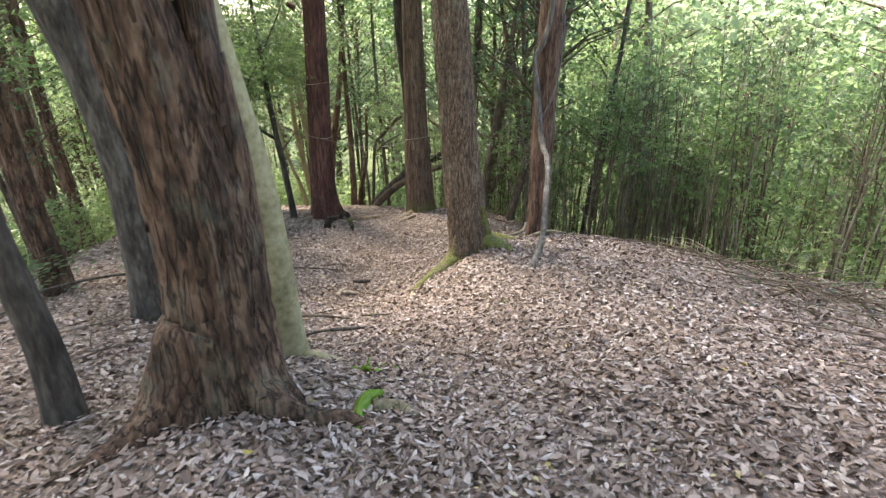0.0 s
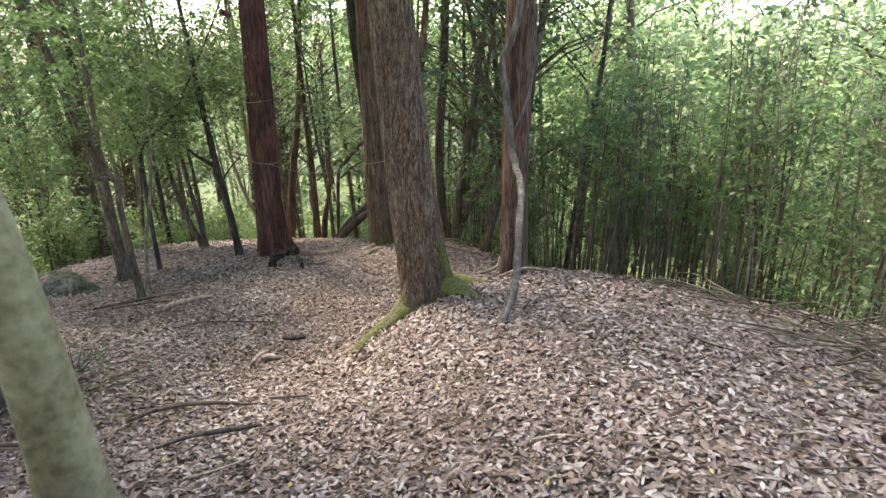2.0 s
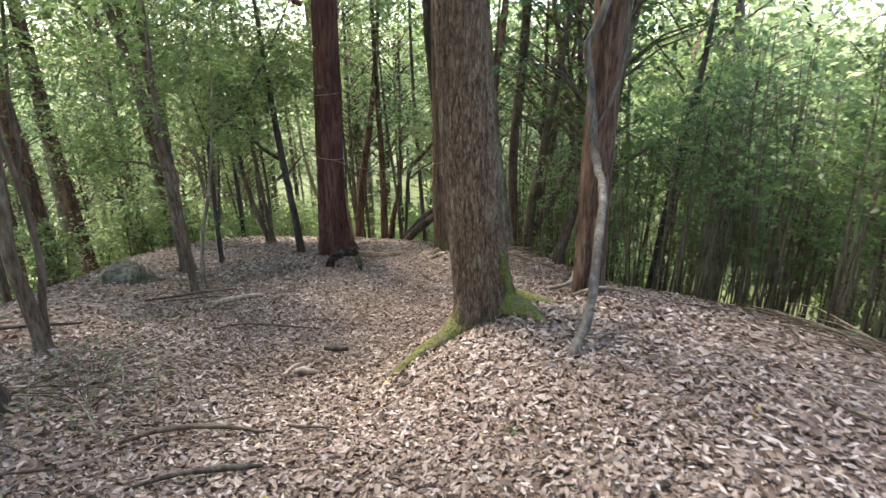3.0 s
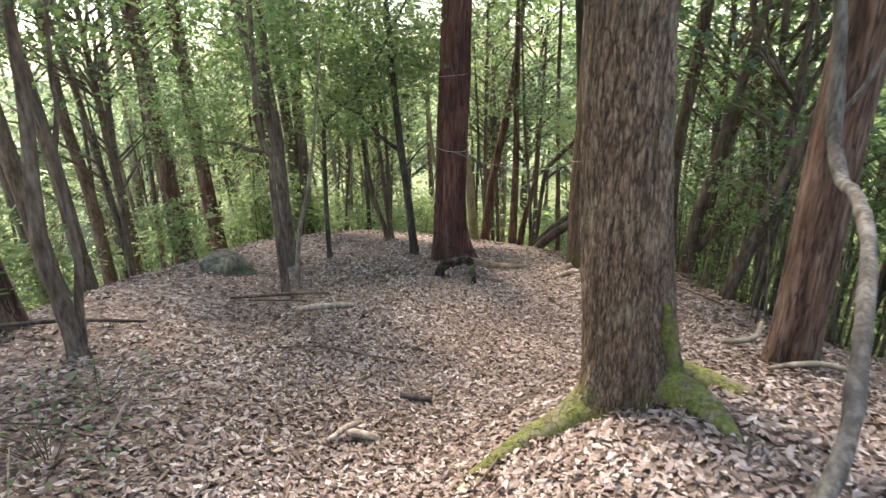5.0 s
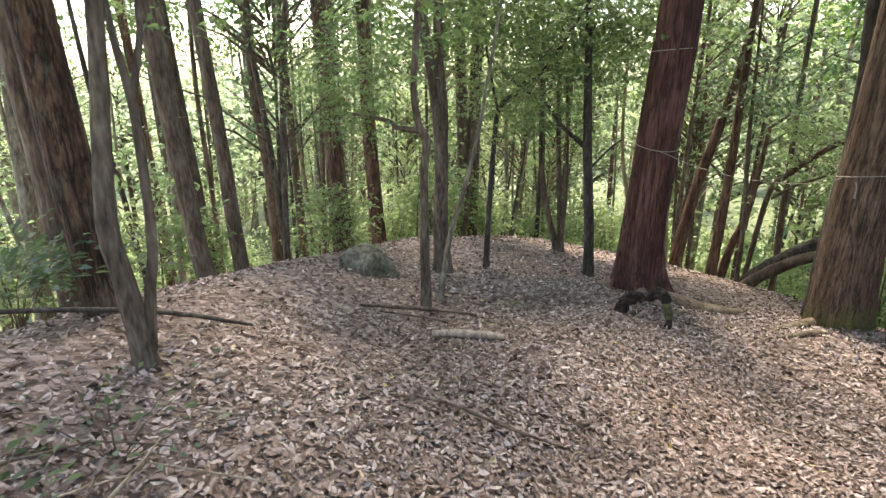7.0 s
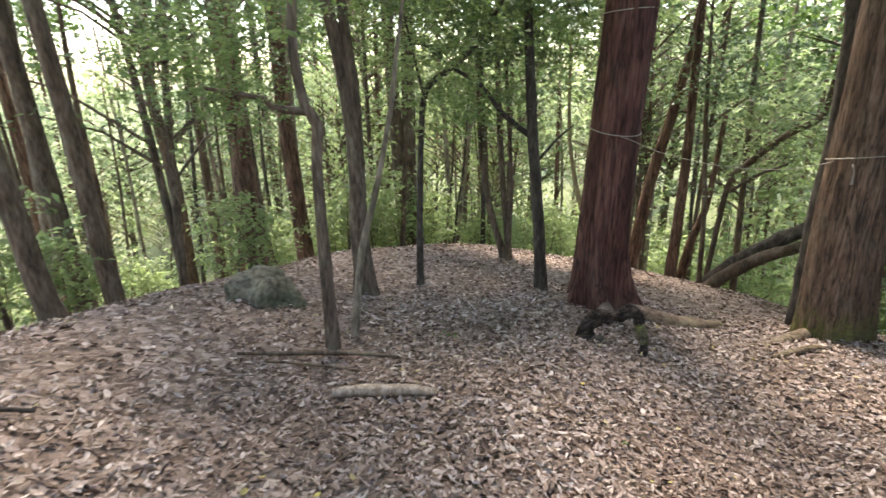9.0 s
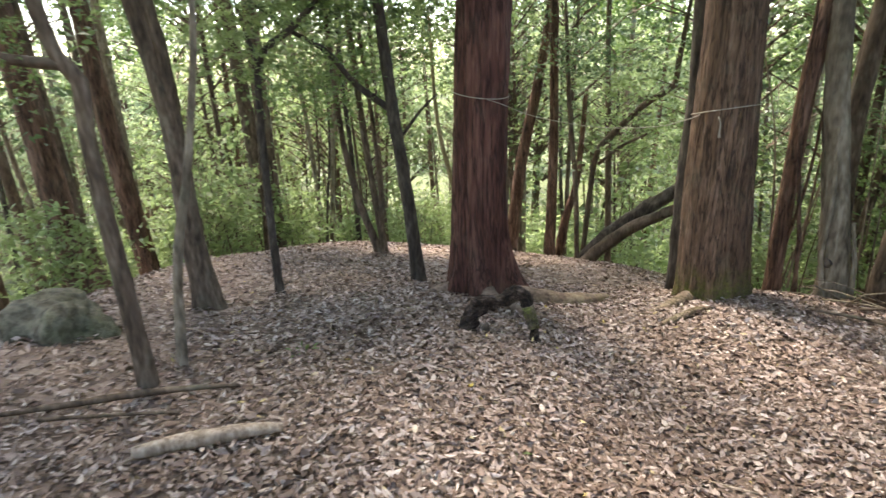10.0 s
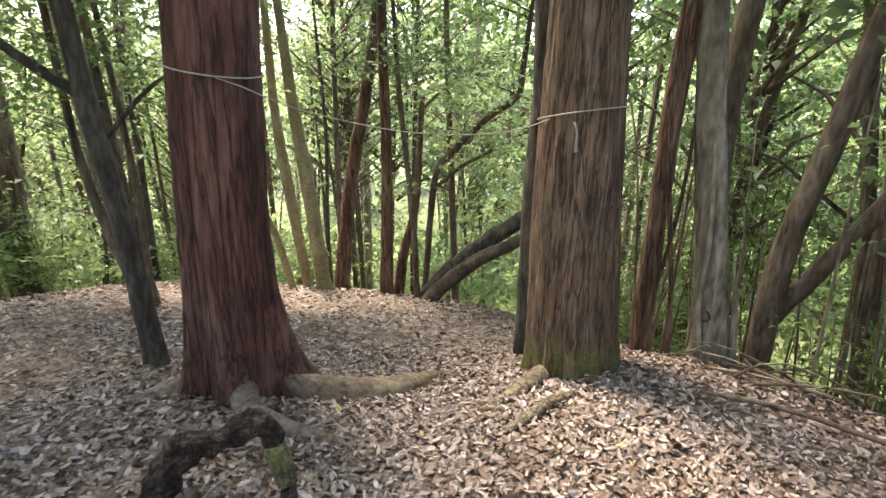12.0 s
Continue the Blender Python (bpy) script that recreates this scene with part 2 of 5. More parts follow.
# ---- mesh helpers ----
def link_mesh(name, verts, faces, mat, parent=None, label="", smooth=False):
    me = bpy.data.meshes.new(name)
    me.from_pydata(verts, [], faces)
    me.materials.append(mat)
    if smooth:
        me.polygons.foreach_set("use_smooth", [True] * len(me.polygons))
    ob = new(name, me)
    if parent is not None:
        ob.parent = parent
    if label:
        ob["label"] = label
    return ob


def thing(name, x, y, z, label, category, group=""):
    ob = new(name)
    ob.location = (x, y, z)
    ob.empty_display_size = 0.1
    return tagged(ob, label, category, group)


def spline(points, step):
    """Smooth curve through points, as rows of equal length, at about the given step."""
    p = [np.array(q, float) for q in points]
    p = [2 * p[0] - p[1]] + p + [2 * p[-1] - p[-2]]
    out = []
    for a, b, c, d in zip(p, p[1:], p[2:], p[3:]):
        n = max(1, int(np.linalg.norm((c - b)[:3]) / step + 0.5))
        for i in range(n):
            t = i / n
            out.append(0.5 * (2 * b + (c - a) * t + (2 * a - 5 * b + 4 * c - d) * t * t + (3 * b - a - 3 * c + d) * t ** 3))
    out.append(p[-2])
    return out


def tube(verts, faces, rows, sides, shape=None, cap=True):
    """Adds a tube along rows of (x, y, z, r); shape(angle, i, point) scales the radius."""
    start = len(verts)
    side = None
    for i, row in enumerate(rows):
        a, b = rows[max(0, i - 1)][:3], rows[min(len(rows) - 1, i + 1)][:3]
        along = Vector(b - a).normalized() if np.linalg.norm(b - a) > 1e-9 else Vector((0, 0, 1))
        if side is None:
            side = Vector((1, 0, 0)) if abs(along.x) < 0.9 else Vector((0, 1, 0))
        side = (side - along * side.dot(along)).normalized()
        up = along.cross(side)
        c = Vector(row[:3])
        for j in range(sides):
            ang = 2 * math.pi * j / sides
            way = side * math.cos(ang) + up * math.sin(ang)
            r = row[3] * (shape(ang, i, c, way) if shape else 1.0)
            verts.append(tuple(c + way * r))
    n = len(rows)
    for i in range(n - 1):
        for j in range(sides):
            k = (j + 1) % sides
            faces.append((start + i * sides + j, start + i * sides + k, start + (i + 1) * sides + k, start + (i + 1) * sides + j))
    if cap:
        faces.append(tuple(start + (n - 1) * sides + j for j in range(sides)))
        faces.append(tuple(start + j for j in reversed(range(sides))))


def limb(name, points, mat, parent, sides=7, step=0.15, rough=0.12, freq=6.0, label="", origin=(0, 0, 0)):
    """A branch, root or stick through points (x, y, z, r), in the world, under a thing at origin."""
    o = np.array((*origin, 0.0))
    rows = [r - o for r in spline(points, step)]
    verts, faces = [], []
    tube(verts, faces, rows, sides, lambda ang, i, c, way: 1.0 + rough * noise.noise(c * freq + way * 1.3))
    return link_mesh(name, verts, faces, mat, parent, label, smooth=True)


def trunk(points, height, mat, parent, sides=28, ridge=0.06, around=4.0, along=0.9, flare=0.0, flare_height=0.5, lobes=5, phase=0.0, top=0.35, name="trunk", plates=None, buttress=(), step=0.09):
    """A trunk through world points (x, y, z, r), carried on up to the given height over its foot."""
    o = np.array((*parent.location, 0.0))
    pts = [np.array(q, float) - o for q in points]
    foot = pts[0].copy()
    foot[2] -= 0.35
    rows = spline([foot] + pts, step)
    last, lean = pts[-1], (pts[-1] - pts[-2])
    lean = lean / max(0.2, lean[2])
    z, r0 = last[2], last[3]
    cur = last.copy()
    while cur[2] < height:
        stepz = min(0.9, (0.25 if cur[2] > 4.2 or not plates else step * 1.5) + 0.12 * max(0.0, cur[2] - max(z, 4.2 if plates else z)))
        cur = cur + np.array((lean[0] * stepz, lean[1] * stepz, stepz, 0.0))
        lean = lean * 0.93 ** (stepz / 0.4)
        cur[3] = r0 * (1 - (1 - top) * (cur[2] - z) / max(0.1, height - z))
        rows.append(cur.copy())
    seed = Vector((parent.location.x * 3.1, parent.location.y * 1.7, 0.0))

    def shape(ang, i, c, way):
        s = 1.0 + ridge * noise.noise(seed + Vector((way.x * around, way.y * around, c.z * along)))
        s += 0.5 * ridge * noise.noise(seed + Vector((way.x * around * 3, way.y * around * 3, c.z * along * 2.5)))
        if flare and c.z < flare_height * 2.5:
            k = math.exp(-max(0.0, c.z) / flare_height)
            s += flare * k * (0.45 + 0.55 * math.cos(lobes * ang + phase + 1.2 * noise.noise(seed + way * 1.5)))
        for at, reach, width, rise in buttress:
            d = (ang - radians(at) + math.pi) % (2 * math.pi) - math.pi
            s += reach * math.exp(-(d / width) ** 2 - max(0.0, c.z) / rise)
        if plates and c.z < 5.0:
            amp, fa, fl = plates
            q = c + way * rows[i][3]
            warp = 0.5 * noise.noise(q * 3.0)
            v = noise.noise(Vector((q.x * fa + warp, q.y * fa, q.z * fl + 2 * warp)))
            w = noise.noise(Vector((q.x * fa * 2.3, q.y * fa * 2.3, q.z * fl * 2.1 + 7)))
            s += amp / rows[i][3] * (min(1.0, abs(v) * 3.2) - 0.6 + 0.35 * w)
        return s
    verts, faces = [], []
    tube(verts, faces, rows, sides, shape)
    return link_mesh(name, verts, faces, mat, parent, smooth=True)


def leaf_mesh(name, centre, way, normal, length, width, fold=0.12):
    """One mesh of diamond-shaped folded leaves, from arrays."""
    n = len(centre)
    way = way / np.linalg.norm(way, axis=1, keepdims=True)
    side = np.cross(normal, way)
    side /= np.linalg.norm(side, axis=1, keepdims=True) + 1e-9
    up = np.cross(way, side)
    ln, wd = length[:, None] / 2, width[:, None] / 2
    v = np.empty((n, 4, 3))
    v[:, 0] = centre - way * ln
    v[:, 1] = centre + side * wd + up * ln * fold * 2 - way * ln * 0.1
    v[:, 2] = centre + way * ln - up * ln * fold
    v[:, 3] = centre - side * wd + up * ln * fold * 2 - way * ln * 0.1
    return raw_mesh(name, v.reshape(-1, 3), np.arange(4 * n).reshape(n, 4))


def raw_mesh(name, v, quads):
    me = bpy.data.meshes.new(name)
    n = len(quads)
    me.vertices.add(len(v))
    me.vertices.foreach_set("co", np.ascontiguousarray(v, dtype=np.float32).ravel())
    me.loops.add(4 * n)
    me.loops.foreach_set("vertex_index", np.ascontiguousarray(quads, dtype=np.int32).ravel())
    me.polygons.add(n)
    me.polygons.foreach_set("loop_start", np.arange(0, 4 * n, 4, dtype=np.int32))
    me.update(calc_edges=True)
    me.validate()
    return me


def crown_mesh(name, seed, clumps, per_clump, centre, radius, leaf, spread, mat, flat=0.35, low=-1.0, droop=0.0):
    """Leaves in flat sprays, scattered unevenly through an ellipsoid."""
    g = np.random.default_rng(seed)
    d = g.normal(size=(clumps, 3))
    d /= np.linalg.norm(d, axis=1, keepdims=True)
    c = d * (g.random((clumps, 1)) ** 0.45)
    c[:, 2] = np.maximum(c[:, 2], low)
    lump = 0.75 + 0.5 * g.random((clumps, 1))
    c = np.array(centre) + c * np.array(radius) * lump
    # each clump is a bough of a few flat sprays, each spray a tight fan of leaves
    fans = 4
    per_fan = max(2, per_clump // fans)
    heart = np.repeat(c, fans, axis=0)
    shift = g.normal(size=(len(heart), 3)) * spread * 1.15
    shift[:, 2] *= 0.7
    heart = heart + shift
    n = len(heart) * per_fan
    base = np.repeat(heart, per_fan, axis=0)
    off = g.normal(size=(n, 3)) * spread * 0.52 * np.repeat(0.5 + g.random((len(heart), 1)), per_fan, axis=0)
    off[:, 2] *= flat
    off[:, 2] -= droop * np.hypot(off[:, 0], off[:, 1])
    pos = base + off
    way = off * np.array((1, 1, 0.3)) + g.normal(size=(n, 3)) * spread * 0.4
    way[:, 2] -= spread * 0.2
    nor = np.tile((0.0, 0.0, 1.0), (n, 1)) + g.normal(size=(n, 3)) * 0.45
    size = leaf * (0.6 + 0.8 * g.random(n))
    me = leaf_mesh(name, pos, way, nor, size, size * (0.42 + 0.18 * g.random(n)))
    me.materials.append(mat)
    return me, c


def add_mesh(name, me, parent, label=""):
    ob = new(name, me)
    ob.parent = parent
    if label:
        ob["label"] = label
    return ob


# ---- the ground ----
def soft(d, w):
    return d if d > 30 * w else w * math.log1p(math.exp(d / w))
def bump(x, y, cx, cy, rx, ry, h):
    return h * math.exp(-((x - cx) / rx) ** 2 - ((y - cy) / ry) ** 2)
def ground(x, y):
    z = -0.2493 * y
    z += bump(x, y, -1.0, 6.1, 1.3, 2.2, -0.26) + bump(x, y, -0.8, 9.6, 1.1, 1.4, -0.24)
    z += bump(x, y, -3.6, 7.8, 1.2, 1.4, -0.17) + bump(x, y, 2.1, 6.6, 1.7, 3.2, 0.38)
    z += bump(x, y, -1.1, 2.5, 0.75, 0.9, 0.27) + bump(x, y, 1.6, 2.6, 1.4, 1.4, 0.10)
    z += bump(x, y, -2.8, 11.2, 1.2, 1.2, 0.17) + bump(x, y, -2.0, 12.9, 0.9, 0.9, -0.12)
    z += bump(x, y, 0.3, 12.6, 1.5, 1.3, 0.20) + bump(x, y, 0.7, 6.8, 0.8, 0.9, 0.28) + bump(x, y, -1.1, 7.4, 0.8, 0.8, -0.10)
    z += 0.22 / (1.0 + math.exp(min(50.0, (11.8 - y) / 0.4)))
    left = -7.3 + 3.6 * math.exp(-((max(y, 3.0) - 3.0) / 5.5) ** 2)
    fall = 0.42 * soft(left - x, 0.35)
    fall += 0.50 * soft(0.85 * x + 0.52 * y - 7.9, 0.5)
    fall += 0.30 * soft(y - 18.0, 0.8)
    z -= fall
    # the hillside levels out in the valley, and behind the walker
    if z < -7.0:
        z = -7.0 - 3.5 * (1.0 - math.exp((z + 7.0) / 3.5))
    if z > 4.0:
        z = 4.0 + 6.0 * (1.0 - math.exp(-(z - 4.0) / 6.0))
    return z


def ground_at(x, y):
    return ground(x, y) + 0.035 * noise.noise(Vector((x * 0.9, y * 0.9, 0.0))) + 0.012 * noise.noise(Vector((x * 3.1, y * 3.1, 4.0)))


def lines(fine_from, fine_to, step, far):
    mid = list(np.arange(fine_from, fine_to + 1e-6, step))
    out, d = [], step
    p = 0.0
    while p < far:
        d *= 1.22
        p += d
        out.append(p)
    return [mid[0] - q for q in reversed(out)] + mid + [mid[-1] + q for q in out]


gx, gy = lines(-9.0, 7.0, 0.14, 420.0), lines(-3.0, 20.0, 0.14, 420.0)
gv = [(x, y, ground_at(x, y)) for y in gy for x in gx]
nx = len(gx)
gf = [(j * nx + i, j * nx + i + 1, (j + 1) * nx + i + 1, (j + 1) * nx + i) for j in range(len(gy) - 1) for i in range(nx - 1)]
tagged(link_mesh("ground", gv, gf, SOIL, smooth=True), "sloping forest floor of brown leafy soil", "ground", kind="structure")

# ---- canopy crowns shared by the tall trees ----
canopy = [crown_mesh("tall_crown", 40 + i, 72, 32, (0, 0, 0), (2.6, 2.6, 1.9), 0.16, 0.34, LEAF)[0] for i in range(3)]
needles = [crown_mesh("needle_crown", 50 + i, 56, 24, (0, 0, 0), (1.5, 1.5, 3.2), 0.20, 0.30, NEEDLE, droop=0.4)[0] for i in range(2)]
pick = random.Random(5)


def add_crown(tree, height, kind="broad", dx=0.0, dy=0.0, scale=1.0):
    me = pick.choice(needles if kind == "needle" else canopy)
    c = add_mesh("crown", me, tree)
    c.location = (dx, dy, height)
    c.rotation_euler = (0, 0, pick.uniform(0, 6.28))
    c.scale = (scale, scale, scale)
    return c


sprays = [crown_mesh("spray_crown", 70 + i, 44, 32, (0, 0, 0), (1.25, 1.25, 0.8), 0.080, 0.17, (LEAF_LIGHT, LEAF, LEAF, LEAF_DARK)[i], flat=0.3)[0] for i in range(4)]


def add_spray(tree, height, dx=0.0, dy=0.0, scale=1.0, dark=False):
    c = add_mesh("foliage", pick.choice(sprays[2:] if dark else sprays), tree)
    c.location = (dx, dy, height)
    c.rotation_euler = (0, 0, pick.uniform(0, 6.28))
    c.scale = (scale, scale, scale)


def foot(points):
    x, y = points[0][:2]
    return x, y, ground_at(x, y)


def big_tree(name, label, category, points, height, mat, crown="broad", crown_scale=1.0, **shape):
    x, y, z = foot(points)
    t = thing(name, x, y, z, label, category)
    pts = [(x, y, z, points[0][3])] + list(points[1:])
    trunk(pts, height, mat, t, **shape)
    if crown:
        lean = (points[-1][0] - points[0][0], points[-1][1] - points[0][1])
        add_crown(t, height - 0.8, crown, lean[0] * 1.6, lean[1] * 1.6, crown_scale)
    return t


def stem_of(tree):
    return next(c for c in tree.children if c.name.startswith("trunk"))


def ground_root(parent, name, xyr, mat, lift=0.0, sides=12, label=""):
    """A surface root along (x, y, r, height over the ground of its axis)."""
    pts = [(x, y, ground_at(x, y) + h, r) for x, y, r, h in xyr]
    return limb(name, pts, mat, parent, sides=sides, step=0.06, rough=0.25, freq=5.0, label=label, origin=parent.location)


# ---- the large trees by the path ----
leaning = big_tree("cedar_tree", "large old cedar with peeling reddish-brown bark beside the path", "tree",
    [(-1.17, 2.42, -0.35, 0.29), (-1.15, 2.43, 0.11, 0.255), (-1.15, 2.44, 0.61, 0.225), (-1.22, 2.41, 1.19, 0.19), (-1.28, 2.38, 1.59, 0.175)],
    13.0, BARK_SHADED_OLD_CEDAR, "needle", 1.3, sides=150, ridge=0.10, around=5.0, along=0.9, flare=0.20, flare_height=0.22, lobes=4, phase=0.6, plates=(0.013, 13, 2.2), step=0.035, buttress=((-25, 0.5, 0.45, 0.16), (-140, 0.55, 0.5, 0.18)))
limb("side_stem", [(-1.06, 2.47, -0.3, 0.14), (-1.03, 2.5, 0.1, 0.115), (-1.0, 2.51, 0.86, 0.095), (-1.03, 2.5, 1.37, 0.082), (-1.04, 2.5, 1.6, 0.08), (-0.95, 2.55, 4.0, 0.07), (-0.9, 2.6, 8.0, 0.04)],
    BARK_SHADED_OLD_CEDAR, leaning, sides=20, step=0.1, rough=0.12, freq=3.0, origin=leaning.location)
ground_root(leaning, "root", [(-1.1, 2.4, 0.2, 0.5), (-0.98, 2.3, 0.14, 0.15), (-0.75, 2.2, 0.06, 0.02), (-0.5, 2.22, 0.05, 0.02), (-0.32, 2.2, 0.03, -0.01)], BARK_SHADED_OLD_CEDAR)
ground_root(leaning, "root", [(-1.2, 2.35, 0.2, 0.45), (-1.38, 2.2, 0.14, 0.1), (-1.52, 2.02, 0.08, 0.0), (-1.7, 1.85, 0.05, -0.02)], BARK_SHADED_OLD_CEDAR)

flake_shape = [(-0.5, -1.0, 0.0), (0.5, -0.9, 0.05), (0.55, 0.1, 0.12), (0.3, 1.0, 0.35), (-0.35, 0.9, 0.3), (-0.5, 0.0, 0.1)]
flake_mesh = bpy.data.meshes.new("bark_flake")
flake_mesh.from_pydata(flake_shape + [(x * 0.9, y * 0.9, z - 0.12) for x, y, z in flake_shape], [], [(0, 1, 2, 5), (5, 2, 3, 4), (11, 8, 7, 6), (10, 9, 8, 11), (0, 6, 7, 1), (1, 7, 8, 2), (2, 8, 9, 3), (3, 9, 10, 4), (4, 10, 11, 5), (5, 11, 6, 0)])
flake_mesh.materials.append(BARK_CEDAR)
chips = random.Random(9)
for i in range(46):
    a, h = chips.uniform(-2.6, 0.5), chips.uniform(0.1, 1.9)
    r = 0.285 - 0.045 * h
    f = add_mesh("bark_flake", flake_mesh, stem_of(leaning))
    f.location = (0.02 * h + r * math.cos(a), 0.01 + r * math.sin(a), h)
    f.rotation_euler = (radians(90), 0, a + radians(90))
    k = chips.uniform(0.012, 0.03)
    f.scale = (k, k * chips.uniform(1.2, 2.4), k)

pale = big_tree("young_oak_tree", "slender young tree with smooth pale olive-grey bark", "tree",
    [(-1.13, 3.33, -0.62, 0.135), (-1.14, 3.34, -0.02, 0.112), (-1.18, 3.33, 0.59, 0.107), (-1.25, 3.32, 1.04, 0.102), (-1.32, 3.31, 1.46, 0.10)],
    10.0, BARK_PALE, "broad", 1.0, sides=28, ridge=0.03, around=2.0, flare=0.3, flare_height=0.12, lobes=3)
ground_root(pale, "root", [(-1.02, 3.3, 0.06, 0.03), (-0.85, 3.28, 0.04, 0.02), (-0.7, 3.3, 0.02, -0.01)], BARK_PALE)

big_tree("dark_cedar_tree", "dark brown cedar trunk leaning on the leafy slope", "tree",
    [(-2.86, 4.76, -1.1, 0.205), (-2.85, 4.76, -0.4, 0.195), (-2.85, 4.77, 0.28, 0.19), (-2.91, 4.73, 1.08, 0.19), (-3.02, 4.66, 1.69, 0.185)],
    13.0, BARK_BLACK, "needle", 1.2, sides=36, ridge=0.08, flare=0.25, flare_height=0.2)
big_tree("dark_sapling", "dark-barked leaning young trunk among fallen leaves", "tree",
    [(-2.16, 2.48, -0.6, 0.105), (-2.16, 2.48, -0.05, 0.088), (-2.19, 2.45, 0.46, 0.078)], 8.0, BARK_BLACK, "broad", 0.7, sides=18, ridge=0.05, flare=0.2, flare_height=0.12)

oak = big_tree("oak_tree", "thick old oak with scaly brown bark and moss-covered roots", "tree",
    [(0.36, 6.88, -1.40, 0.258), (0.30, 6.86, -0.79, 0.250), (0.21, 6.84, 0.23, 0.232), (0.13, 6.83, 1.32, 0.208)],
    13.5, BARK_OAK, "broad", 1.25, sides=170, ridge=0.05, around=3.0, along=1.2, flare=0.06, flare_height=0.25, lobes=4, phase=1.0, plates=(0.010, 22, 5.5), step=0.03, buttress=((-134, 1.0, 0.42, 0.17), (-53, 0.9, 0.40, 0.24), (-10, 0.6, 0.40, 0.30), (110, 0.5, 0.5, 0.2)))
ground_root(oak, "root", [(0.26, 6.78, 0.12, 0.10), (0.12, 6.65, 0.125, 0.06), (0.0, 6.53, 0.11, 0.02), (-0.14, 6.42, 0.085, 0.01), (-0.30, 6.22, 0.06, 0.0), (-0.45, 6.05, 0.03, -0.02)], BARK_ROOT, sides=16, label="green moss-covered root")
ground_root(oak, "root", [(0.46, 6.80, 0.12, 0.12), (0.58, 6.70, 0.125, 0.07), (0.69, 6.58, 0.105, 0.03), (0.78, 6.45, 0.08, 0.01), (0.85, 6.28, 0.05, 0.0), (0.9, 6.15, 0.03, -0.02)], BARK_ROOT, sides=16, label="green moss-covered root")
ground_root(oak, "root", [(0.48, 6.90, 0.12, 0.13), (0.64, 6.88, 0.11, 0.06), (0.80, 6.84, 0.08, 0.02), (0.95, 6.76, 0.055, 0.0), (1.05, 6.68, 0.03, -0.03)], BARK_ROOT, sides=14, label="green moss-covered root")

limb("moss_patch", [(0.60, 6.74, -1.35, 0.075), (0.565, 6.735, -1.1, 0.07), (0.535, 6.73, -0.9, 0.055), (0.51, 6.72, -0.72, 0.02)], MOSS_BARK, stem_of(oak), sides=14, step=0.03, rough=0.4, freq=9.0, label="green moss on the trunk", origin=oak.location)

big_tree("cedar_tree", "reddish-brown cedar with a grey vine climbing it", "tree",
    [(1.55, 8.29, -1.80, 0.185), (1.55, 8.29, -0.94, 0.170), (1.54, 8.30, 0.03, 0.170), (1.56, 8.29, 1.42, 0.172)], 13.0, BARK_CEDAR, "needle", 1.2, sides=40, ridge=0.05, around=4.0, flare=0.15, flare_height=0.2)
vx, vy = 1.04, 5.66
vine = thing("vine", vx, vy, ground_at(vx, vy), "twisted silver-grey woody vine rising to a cedar", "vine")
limb("stem", [(1.00, 5.60, -1.28, 0.044), (1.04, 5.70, -1.12, 0.037), (1.17, 5.92, -0.88, 0.035), (1.27, 6.35, -0.48, 0.035), (1.36, 6.8, -0.28, 0.035), (1.42, 7.3, -0.18, 0.036), (1.45, 7.75, -0.16, 0.038), (1.43, 8.0, 0.12, 0.045), (1.38, 8.08, 0.6, 0.041), (1.33, 8.1, 1.0, 0.039), (1.45, 8.08, 1.3, 0.037), (1.54, 8.08, 1.9, 0.033), (1.6, 8.1, 3.5, 0.029)],
    BARK_VINE, vine, sides=14, step=0.05, rough=0.35, freq=6.0, origin=vine.location)
limb("shoot", [(1.43, 8.05, 0.15, 0.02), (1.55, 8.06, 0.35, 0.016), (1.68, 8.1, 0.8, 0.014), (1.72, 8.15, 1.6, 0.012)], BARK_VINE, vine, sides=8, origin=vine.location)

red = big_tree("cedar_tree", "tall dark red cedar tied with rope, roots spreading", "tree",
    [(-2.77, 12.02, -2.75, 0.285), (-2.75, 12.0, -2.0, 0.262), (-2.71, 11.99, -0.9, 0.246), (-2.65, 12.01, 0.44, 0.236)],
    15.0, BARK_DARK_CEDAR, "needle", 1.4, sides=150, ridge=0.09, around=3.5, along=0.5, flare=0.28, flare_height=0.24, lobes=7, phase=2.4, plates=(0.009, 11, 1.1), step=0.04, buttress=((8, 1.15, 0.36, 0.36), (-62, 0.65, 0.32, 0.26), (-125, 0.4, 0.4, 0.22)))
limb("knot", [(-2.95, 11.9, 1.8, 0.06), (-3.02, 11.85, 1.83, 0.055), (-3.08, 11.8, 1.86, 0.04)], BARK_DARK_CEDAR, stem_of(red), sides=10, step=0.03, rough=0.3, origin=red.location)
ground_root(red, "root", [(-2.62, 12.03, 0.16, 0.20), (-2.46, 12.03, 0.15, 0.10), (-2.34, 12.03, 0.125, 0.06), (-2.2, 12.06, 0.11, 0.035), (-2.0, 12.15, 0.10, 0.035), (-1.80, 12.24, 0.09, 0.035), (-1.64, 12.40, 0.075, 0.04), (-1.54, 12.62, 0.045, 0.04)], BARK_RED_ROOT, sides=14)
ground_root(red, "root", [(-2.70, 11.94, 0.13, 0.12), (-2.60, 11.76, 0.10, 0.06), (-2.46, 11.58, 0.07, 0.025), (-2.3, 11.50, 0.06, 0.02), (-2.1, 11.46, 0.05, 0.02), (-1.9, 11.5, 0.03, -0.01)], BARK_RED_ROOT, sides=12)
